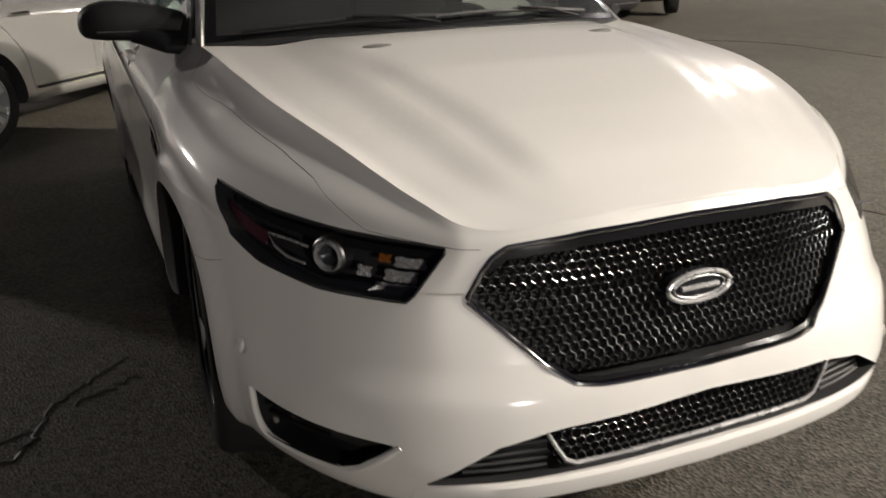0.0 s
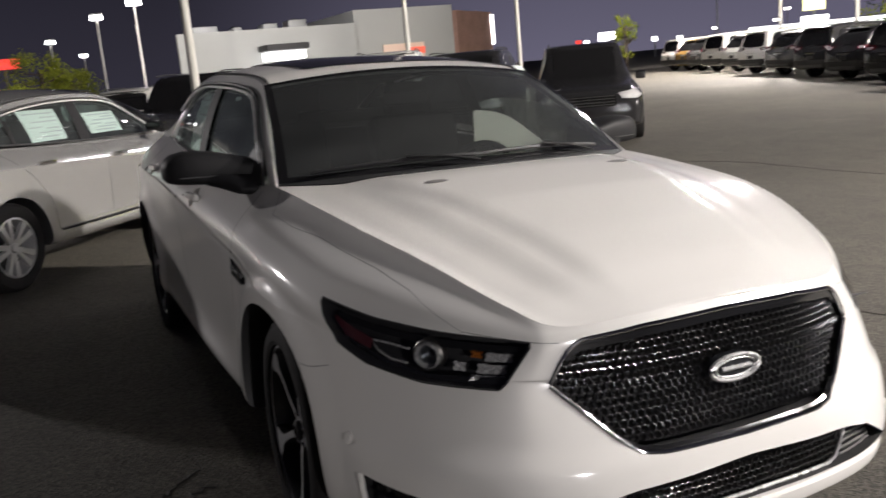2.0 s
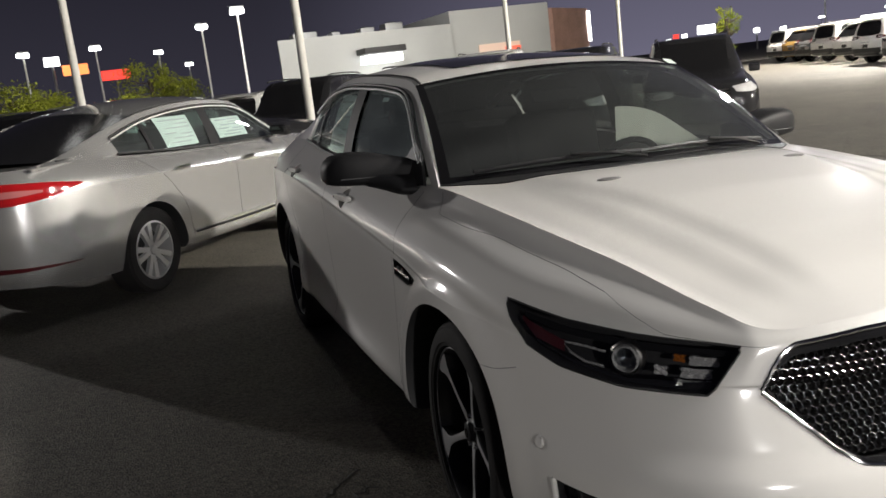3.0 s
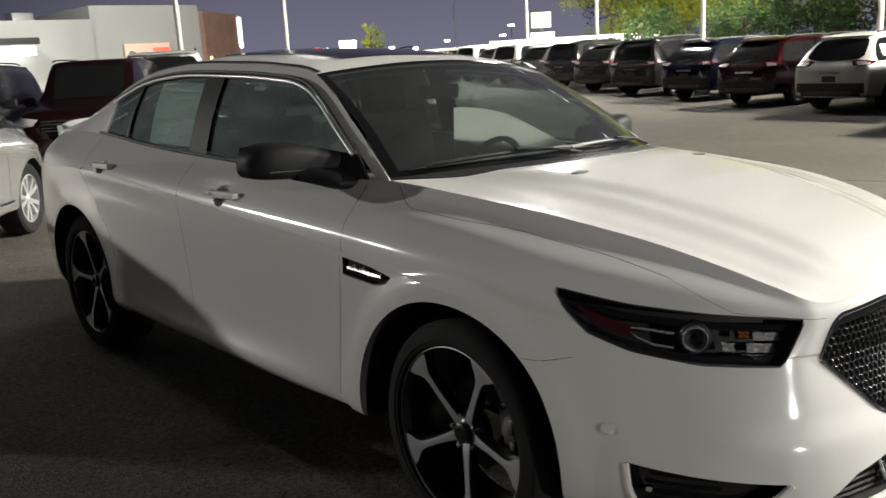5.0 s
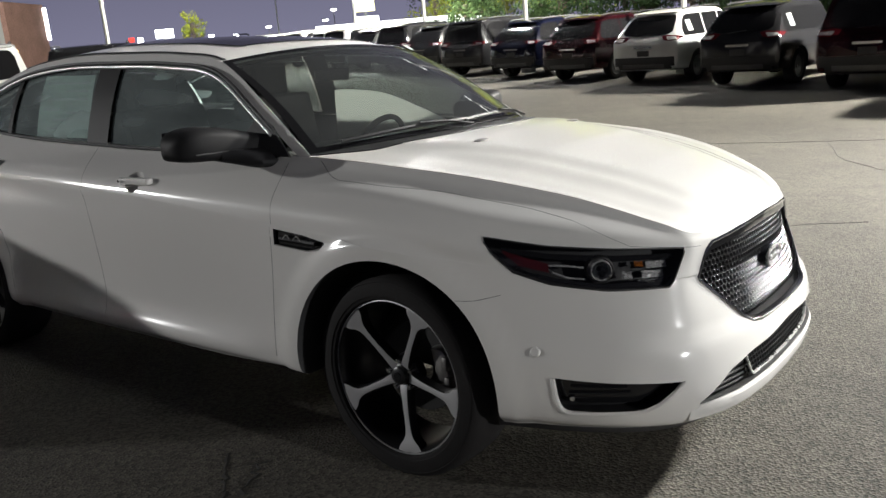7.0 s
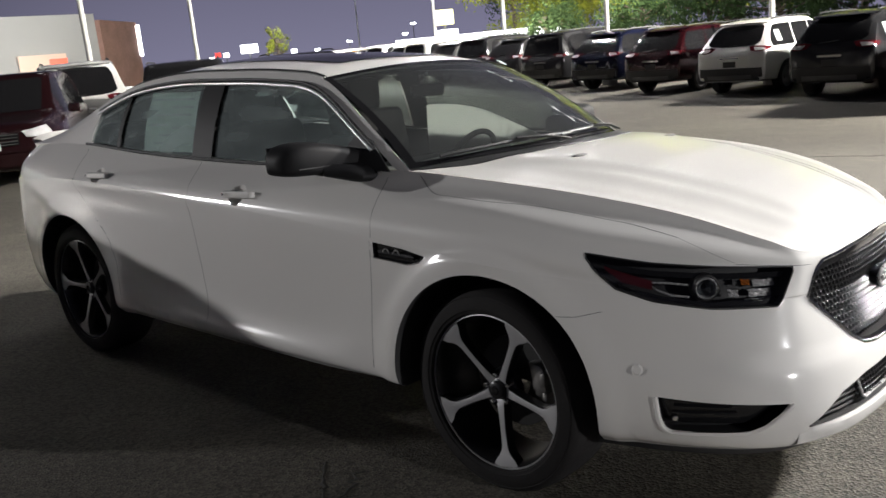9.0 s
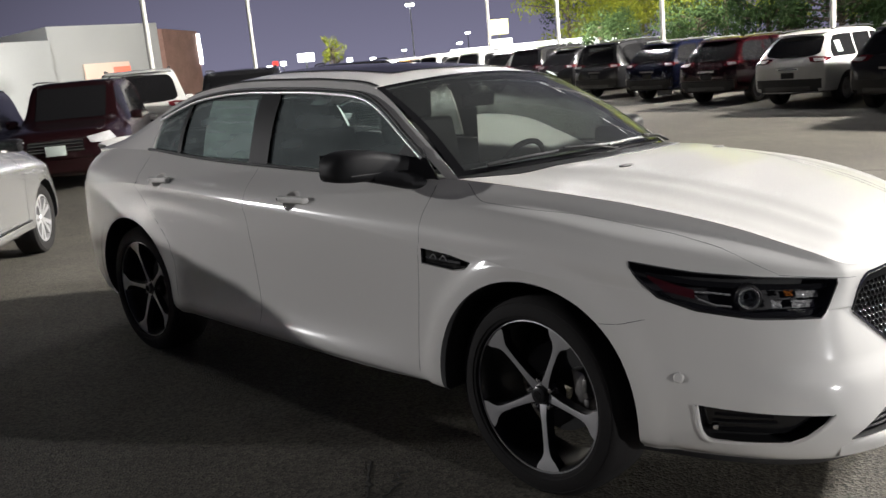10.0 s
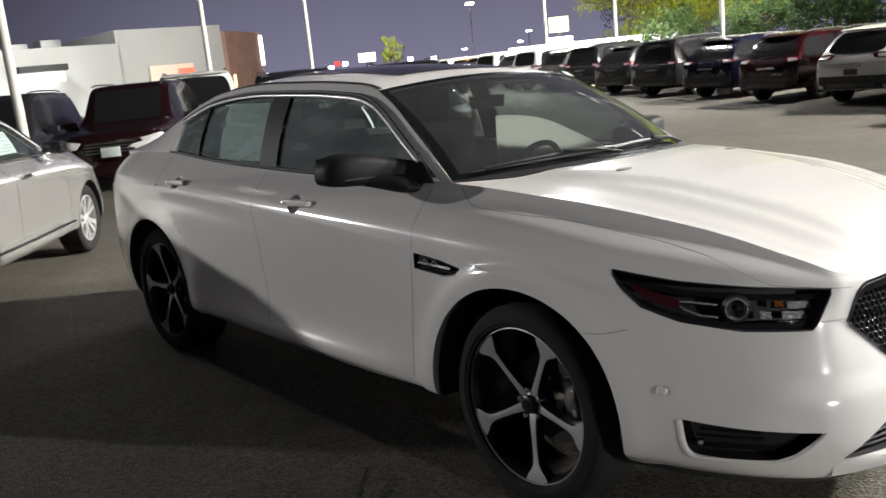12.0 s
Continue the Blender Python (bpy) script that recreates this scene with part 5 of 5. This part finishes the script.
ROW_AT, ROW_TURN, STALL = Vector((-7.41, 17.06, 0)), -.474, 3.0
row_way = Vector((math.cos(ROW_TURN), math.sin(ROW_TURN), 0))
row_head = Vector((-row_way.y, row_way.x, 0))
STALL_TURN = 82.0  # the stalls lie aslant to the lane
STALL_HEAD = Vector((math.cos(radians(STALL_TURN)), math.sin(radians(STALL_TURN)), 0))
LONG_SUV = build_suv("sport_utility_car", WHITE, 4.55, 1.84, 1.69, 1.0, .62, "white compact utility car parked tail out")
BIG_SUV = build_suv("sport_utility_car", COAL, 4.95, 1.96, 1.80, 1.10, .26, "black utility car parked tail out")
row = [(3, "B", COAL, "black"), (2, "B", MAROON, "dark red"), (1, "L", COAL, "black"), (0, "L", WHITE, "white"), (-1, "L", MAROON, "maroon"), (-2, "L", NAVY, "dark blue"), (-3, "B", COAL, "black"), (-4, "L", COAL, "black"), (-5, "B", COAL, "black"),
       (-6, "L", GREY, "silver grey"), (-7, "B", WHITE, "white"), (-8, "L", WHITE, "white"), (-9, "B", WHITE, "white"), (-10, "L", GREY, "silver grey"), (-11, "L", GOLD, "orange"), (-12, "B", WHITE, "white")]
placed = set()
sheeted = []


def put_suv(kind, m, paint, colour, where, group):
    src = LONG_SUV if kind == "L" else BIG_SUV
    label = f"{colour} utility car parked {where}"
    if kind not in placed:
        placed.add(kind)
        src.matrix_world = m
        for c in src.children:
            if c.name.split(".")[0] in ("body", "door_mirror", "roof_spoiler"):
                c.data.materials[0] = paint
        return tagged(src, label, "car", group)
    return recoloured(src, m, paint, "sport_utility_car", label, group)


for i, kind, paint, colour in row:
    wide, long = (1.84, 4.55) if kind == "L" else (1.96, 4.95)
    jitter = random.uniform(-.12, .12)
    at = ROW_AT + row_way * (STALL * i + wide / 2) + row_head * jitter + STALL_HEAD * (long / 2)
    suv = put_suv(kind, Matrix.Translation((at.x, at.y, ground_z(at.x, at.y))) @ pose(0, 0, 0, 0, 0, STALL_TURN + random.uniform(-1, 1)), paint, colour, "tail out across the lane", "row across the lane")
    if i in (0, 1):
        sheeted.append((suv, long))
for suv, long in sheeted:
    a = long / 2 - .78
    part("window_sheet", thick(SUV_SKIN[long].patch([(a - .11, 1.17), (a + .11, 1.17)], [(a - .11, 1.42), (a + .11, 1.42)], 90, -1, .010, 4, 4), .002), PAPER, suv, "white sheet in the rear side window")

# the row behind the two saloons faces the lane
DEEP_MAROON = suv_paint("deep_maroon_paint", (.016, .005, .006), .2)
for x, y, kind, paint, colour, turn in ((-14.40, 3.87, "B", DEEP_MAROON, "deep maroon", -34), (-13.0, 6.55, "B", COAL, "black", -36), (-12.2, 8.75, "B", COAL, "black", -32), (-15.35, 1.72, "B", COAL, "black", -33), (-17.1, -1.3, "L", NAVY, "dark blue", -27), (-18.35, -3.75, "B", COAL, "black", -26), (-19.6, -6.2, "L", COAL, "black", -27),
                                        (-19.3, 7.6, "W", WHITE, "white", 153), (-20.9, 3.9, "L", GREY, "silver grey", 153), (-21.95, 1.6, "L", WHITE, "white", 153), (-23.2, -1.0, "L", COAL, "black", 153)):
    size = 1.12 if kind == "W" else 1.0
    put_suv("B" if kind == "W" else kind, Matrix.Translation((x, y, ground_z(x, y))) @ pose(0, 0, 0, 0, 0, turn) @ Matrix.Scale(size, 4), paint, colour, "in the row behind the saloons", "row behind")
low_car = copy_thing(second, Matrix.Translation((0, 0, 0)) @ TILT @ pose(-10.45, .20, 0, 0, 0, 106))
low_car.name = "black_saloon_car"
tagged(low_car, "black four-door saloon car parked beyond the silver one", "car")
for c in low_car.children:
    if c.name.split(".")[0] in ("body", "pillar_frame", "roof", "sill_trim"):
        c.data = c.data.copy()
        c.data.materials[0] = COAL
plate = link("dealer_plate", box(.02, .31, .16, (0, 0, 0), .006), PAPER)
plate.matrix_world = Matrix.Translation((-12.32, 2.465, ground_z(-12.3, 2.5) + .66)) @ pose(0, 0, 0, 0, 0, -34)
tagged(plate, "white plate on a utility car's front bumper", "plate")

# ---- building, lamp posts, signs, trees ----
STUCCO = material("white_stucco", (.50, .51, .49), .85, vary=.08, scale=.3, fine=20, bump=.15)
BRICK = material("red_brick", (.40, .24, .19), .85, vary=.3, scale=.8, fine=9, bump=.3)
POLE = material("white_pole_paint", (.62, .61, .57), .5, vary=.06, scale=1, fine=30)
GALV = material("galvanised_steel", (.32, .33, .33), .5, .6, vary=.1, scale=2, fine=60)


def glow(name, colour, power):
    return material(name, colour, .5, emit=power)


LAMP_GLOW = glow("lamp_glow", (1.0, .97, .90), 12)
NEAR_GLOW = glow("near_lamp_glow", (1.0, .97, .90), 4)
WHITE_GLOW = glow("white_sign_glow", (1.0, .98, .93), 5)
RED_GLOW = glow("red_sign_glow", (1.0, .06, .04), 1.3)
ORANGE_GLOW = glow("orange_sign_glow", (1.0, .30, .08), 1.4)
WARM_GLOW = glow("warm_wall_light", (1.0, .62, .22), 3)

store = thing("store_building", Matrix(), "low white store building with a brick end wall", "building")


def wall(name, pts, z0, z1, mat, owner, t=.3):
    bm = grid([[(*p, z0 - .4) for p in pts], [(*p, z1) for p in pts]])
    return part(name, thick(bm, t), mat, owner, smooth=False)


wall("low_wall", [(-51.04, 7.3), (-51.04, 18.36)], 0, 4.75, STUCCO, store)
wall("tall_wall", [(-51, 18.4), (-51, 25.4)], 0, 5.55, STUCCO, store)
wall("return_wall", [(-63, 18.44), (-51.4, 18.44)], 0, 5.55, STUCCO, store)
wall("side_wall", [(-70, 15.0), (-51.3, 7.4)], 0, 4.75, STUCCO, store)
wall("brick_wall", [(-51, 25.4), (-55.1, 30.3)], 0, 5.15, BRICK, store)
wall("brick_wall", [(-55.1, 30.3), (-70, 24)], 0, 5.15, BRICK, store)
bm = box(6, 9, .2, (-54.4, 13.8, 4.6))
box(12, 6.8, .2, (-57.1, 21.9, 5.4), bm=bm)
part("roof_deck", bm, GALV, store)
for y in (10.6, 14.0, 17.0):
    part("wall_joint", box(.03, .06, 4.6, (-51.13, y, 2.35)), GALV, store)
part("sign_band", box(.12, 2.9, .95, (-50.78, 21.6, 2.8), .02), glow("sign_band_glow", (.85, .62, .48), .16), store, "lit orange sign band")
part("sign_mark", box(.06, 1.1, .42, (-50.68, 22.5, 2.78), .02), glow("red_mark_glow", (1.0, .16, .09), .5), store, "red lit mark")
part("end_light", box(.2, .22, 2.1, (-54.8, 30.5, 3.9), .02), WHITE_GLOW, store, "tall white light strip")
part("door_light", box(.2, .5, .8, (-51.2, 25.9, 1.9), .02), WARM_GLOW, store, "warm lit doorway")
canopy = part("canopy", box(2.4, 2.6, .35, (-49.9, 13.3, 3.55), .03), BLACK_MATT, store, "dark entrance canopy")
part("canopy_light", box(2.0, 2.2, .5, (-49.9, 13.3, 3.05), .05), glow("canopy_glow", (1.0, .98, .92), 3), canopy, "bright lit canopy underside")
for y, w, h in ((15.4, 1.2, .65), (13.6, .9, .5), (9.5, 1.5, .55), (11.5, .5, .4)):
    unit = thing("roof_unit", Matrix.Translation((-54, y, 4.7)), "grey roof air-conditioning unit", "roof unit", "roof units")
    part("casing", box(1.4, w, h, (0, 0, h / 2), .03), GALV, unit)
    part("fan_cowl", lathe([(0, h + .08), (.25, h + .08), (.28, h)], 16, axis="z"), BLACK_MATT, unit)


def post_at(yaw, far, eye=(1.8, -3.12)):
    return eye[0] - far * math.sin(radians(yaw)), eye[1] + far * math.cos(radians(yaw))


def build_lamp_post(height=9.0, radius=.075, mat=POLE, big=1.0):
    ob = thing("lamp_post", Matrix(), "tall white lot lamp post with lamp heads", "lamp post", "lamp posts")
    part("pole", lathe([(0, 0), (radius, 0), (radius * .75, height), (0, height)], 14, axis="z"), mat, ob)
    part("base", lathe([(0, 0), (.24, 0), (.24, .55), (.20, .6), (0, .6)], 18, axis="z"), material("concrete_base", (.35, .34, .31), .9, vary=.15), ob)
    for s in (1, -1):
        out = s * (.55 if big == 1 else .16)
        head = part("lamp_head", box(.62, .36, .14, (out, 0, height), .03), GALV, ob)
        # big over 1: glass enlarged, so the lamp's glare is put into its size
        part("lamp_glass", box(.5 * big if big == 1 else .40 * big, .28 * big, .02 + .6 * (big - 1), (out, 0, height - .08 - .3 * (big - 1)), .008 + .24 * (big - 1), 4), LAMP_GLOW if big > 1 else NEAR_GLOW, head, "glowing lamp glass")
        part("arm", tube([(0, 0, height - .05), (out * .55, 0, height)], .03, 6), mat, ob)
    return ob


post = build_lamp_post()
x, y = post_at(62.2, 25)
post.matrix_world = Matrix.Translation((x, y, ground_z(x, y)))
for yaw, far in ((56.0, 32), (40.99, 40), (36.59, 35), (30.15, 29), (20.42, 24.5)):
    x, y = post_at(yaw, far)
    copy_thing(post, Matrix.Translation((x, y, ground_z(x, y))) @ pose(0, 0, 0, 0, 0, random.uniform(0, 90)))
for yaw, far in ((78.2, 13.0), (92.94, 17.0)):
    x, y = post_at(yaw, far, (2.55, -1.6))
    x, y = (-12.0, 1.1) if yaw < 80 else (x, y)
    copy_thing(post, Matrix.Translation((x, y, ground_z(x, y))) @ pose(0, 0, 0, 0, 0, 70))
for yaw, el, far in ((82.72, 5.69, 62), (84.98, 4.93, 75), (91.32, 4.27, 85), (87.74, 3.65, 100), (86.04, 2.71, 120), (95.31, 4.23, 80)):
    x, y = post_at(yaw, far, (2.55, -1.6))
    h = 1.5 + far * math.tan(radians(el))
    p = build_lamp_post(h, .09, POLE, 1.6)
    p.matrix_world = Matrix.Translation((x, y, ground_z(x, y))) @ pose(0, 0, 0, 0, 0, yaw)
for yaw, el, far in ((45.92, 3.67, 90), (46.55, .88, 160), (42.96, 1.01, 140), (42.4, 1.6, 150)):
    x, y = post_at(yaw, far)
    h = 1.57 + far * math.tan(radians(el))
    p = build_lamp_post(h, .08, GALV, 1.4)
    p.matrix_world = Matrix.Translation((x, y, ground_z(x, y))) @ pose(0, 0, 0, 0, 0, yaw)


def sign_board(yaw, el, far, w, h, mat, label, eye=(1.8, -3.12)):
    x, y = post_at(yaw, far, eye)
    z = 1.55 + far * math.tan(radians(el))
    ob = thing("sign_board", Matrix.Translation((x, y, 0)) @ pose(0, 0, 0, 0, 0, yaw), label, "sign", "far signs")
    part("board", box(w, .3, h, (0, 0, z), .04), mat, ob)
    part("mast", tube([(0, .2, 0), (0, .2, z)], .12, 8), GALV, ob)


sign_board(52.84, .96, 120, 2.2, 1.1, WHITE_GLOW, "white lit sign board far away")
sign_board(40.38, 1.77, 80, 1.7, 1.3, glow("yellow_sign_glow", (1, .95, .45), 1.6), "yellow and white lit sign far away")
sign_board(40.31, .48, 78, 2.0, 1.4, WHITE_GLOW, "white rounded lit sign far away")
sign_board(93.82, 3.53, 110, 1.6, 1.0, WHITE_GLOW, "white lit sign on a mast", (2.55, -1.6))
sign_board(92.6, 2.95, 112, 2.8, 1.2, ORANGE_GLOW, "orange lit sign on a mast", (2.55, -1.6))
sign_board(90.4, 2.42, 118, 3.4, 1.2, RED_GLOW, "red lit sign far away", (2.55, -1.6))
for yaw, el, mat in ((50.1, .55, WHITE_GLOW), (54.3, .7, WHITE_GLOW), (54.8, .75, RED_GLOW), (55.2, .5, WHITE_GLOW), (48.6, .45, WHITE_GLOW), (44.0, .3, WARM_GLOW), (36.0, .35, WARM_GLOW), (32.5, .8, WHITE_GLOW)):
    sign_board(yaw, el, 150, .9, .7, mat, "small far light on a mast")
x, y = post_at(38.3, 62)
shed = thing("lit_canopy", Matrix.Translation((x, y, 0)) @ pose(0, 0, 0, 0, 0, 38), "low white brightly lit canopy", "canopy")
part("fascia", box(11, 5, .7, (0, 0, 1.85), .05), glow("fascia_glow", (1, .99, .95), 2.2), shed)
for k in (-4.5, 0, 4.5):
    part("leg", tube([(k, 0, 0), (k, 0, 1.6)], .12, 8), GALV, shed)

BARK = material("bark", (.06, .045, .03), .9, vary=.3, scale=3, fine=30, bump=.5)


def leaf_material(name, colour):
    m = material(name, colour, .95, vary=.35, scale=.6, fine=6, spec=.1)
    return m


# foliage in two tones: lamplight and shade are put into the leaf colours
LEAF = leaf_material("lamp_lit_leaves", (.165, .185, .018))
LEAF_SHADED = leaf_material("shaded_leaves", (.035, .06, .02))


def build_tree(at, height, spread, leaf, seed, n=2600, low=.25):
    rng = random.Random(seed)
    ob = thing("tree", Matrix.Translation(at), "leafy green tree beyond the lot", "tree", "trees behind the lot")
    trunk = tube([(0, 0, 0), (.08, .05, height * .3), (-.05, .1, height * .62), (0, 0, height * .8)], .16, 8)
    tips = []
    for k in range(9):
        a, z = rng.uniform(0, math.tau), rng.uniform(.3, .75) * height
        r = rng.uniform(.5, .95) * spread * (1 - .5 * abs(z / height - .5))
        tip = Vector((r * math.cos(a), r * math.sin(a), z + rng.uniform(.05, .2) * height))
        tube([(0, 0, z), tip * .5 + Vector((0, 0, z * .5)), tip], .05, 5, trunk)
        tips.append(tip)
    part("trunk", trunk, BARK, ob)
    clumps = [(t, rng.uniform(.22, .42) * spread) for t in tips]
    for k in range(26):
        a, z = rng.uniform(0, math.tau), rng.uniform(low, 1)
        r = spread * math.sqrt(max(.03, 1 - ((z - .55) / .55) ** 2)) * rng.uniform(.3, 1)
        clumps.append((Vector((r * math.cos(a), r * math.sin(a), z * height)), rng.uniform(.16, .36) * spread))
    vs, fs = [], []
    for k in range(n):
        c, r = rng.choice(clumps)
        d = Vector((rng.gauss(0, 1), rng.gauss(0, 1), rng.gauss(0, .8))).normalized() * r * rng.random() ** .4
        p = c + d
        size = rng.uniform(.045, .10) * (1 + spread * .05)
        q = Euler((rng.uniform(0, 6.3), rng.uniform(0, 6.3), rng.uniform(0, 6.3))).to_matrix()
        i = len(vs)
        vs += [p + q @ Vector(v) * size for v in ((-1, 0, 0), (0, -.55, .1), (1.1, 0, 0), (0, .55, .1))]
        fs.append((i, i + 1, i + 2, i + 3))
    me = bpy.data.meshes.new("crown")
    me.from_pydata(vs, [], fs)
    me.materials.append(leaf)
    crown = new("crown", me)
    crown.parent = ob
    return ob


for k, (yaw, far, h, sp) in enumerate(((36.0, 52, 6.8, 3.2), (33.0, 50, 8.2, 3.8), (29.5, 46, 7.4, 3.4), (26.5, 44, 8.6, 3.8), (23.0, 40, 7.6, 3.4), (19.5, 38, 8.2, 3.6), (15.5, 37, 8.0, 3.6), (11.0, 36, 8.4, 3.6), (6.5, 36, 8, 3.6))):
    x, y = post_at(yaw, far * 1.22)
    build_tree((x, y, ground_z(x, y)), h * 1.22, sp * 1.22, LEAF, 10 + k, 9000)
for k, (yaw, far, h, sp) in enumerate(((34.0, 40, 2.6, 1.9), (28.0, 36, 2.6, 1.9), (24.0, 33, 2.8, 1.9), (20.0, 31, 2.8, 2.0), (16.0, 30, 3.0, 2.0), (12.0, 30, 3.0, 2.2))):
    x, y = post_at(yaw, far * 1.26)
    build_tree((x, y, ground_z(x, y)), h * 1.22, sp * 1.22, LEAF_SHADED, 40 + k, 4500, .05)
# back trees added to fill the gaps; shade is put into their colour
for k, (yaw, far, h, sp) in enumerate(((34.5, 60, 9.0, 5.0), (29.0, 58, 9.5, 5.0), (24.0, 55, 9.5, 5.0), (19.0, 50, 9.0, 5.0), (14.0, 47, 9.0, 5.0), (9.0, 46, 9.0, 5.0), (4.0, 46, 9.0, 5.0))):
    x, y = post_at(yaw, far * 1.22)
    build_tree((x, y, ground_z(x, y)), h * 1.22, sp * 1.22, LEAF_SHADED, 90 + k, 7000, .05)
x, y = post_at(51.13, 70)
# added spot, no lamp stands here: it brightens this one tree
spot("unseen_flood_light", (x + 5.0, y - 4.0, 6.5), (x, y, 2.5), 5000, 70)
build_tree((x, y, ground_z(x, y)), 4.0, 1.0, LEAF, 60, 1500)
for yaw, far, h, sp in ((88.6, 70, 6.0, 2.6), (87.0, 72, 4.6, 2.2), (96.5, 60, 4.8, 2.4), (94.6, 64, 4.2, 2.2), (89.9, 60, 3.0, 1.6)):
    x, y = post_at(yaw, far, (2.55, -1.6))
    build_tree((x, y, ground_z(x, y)), h * .8, sp, LEAF, 70 + int(yaw), 3600)
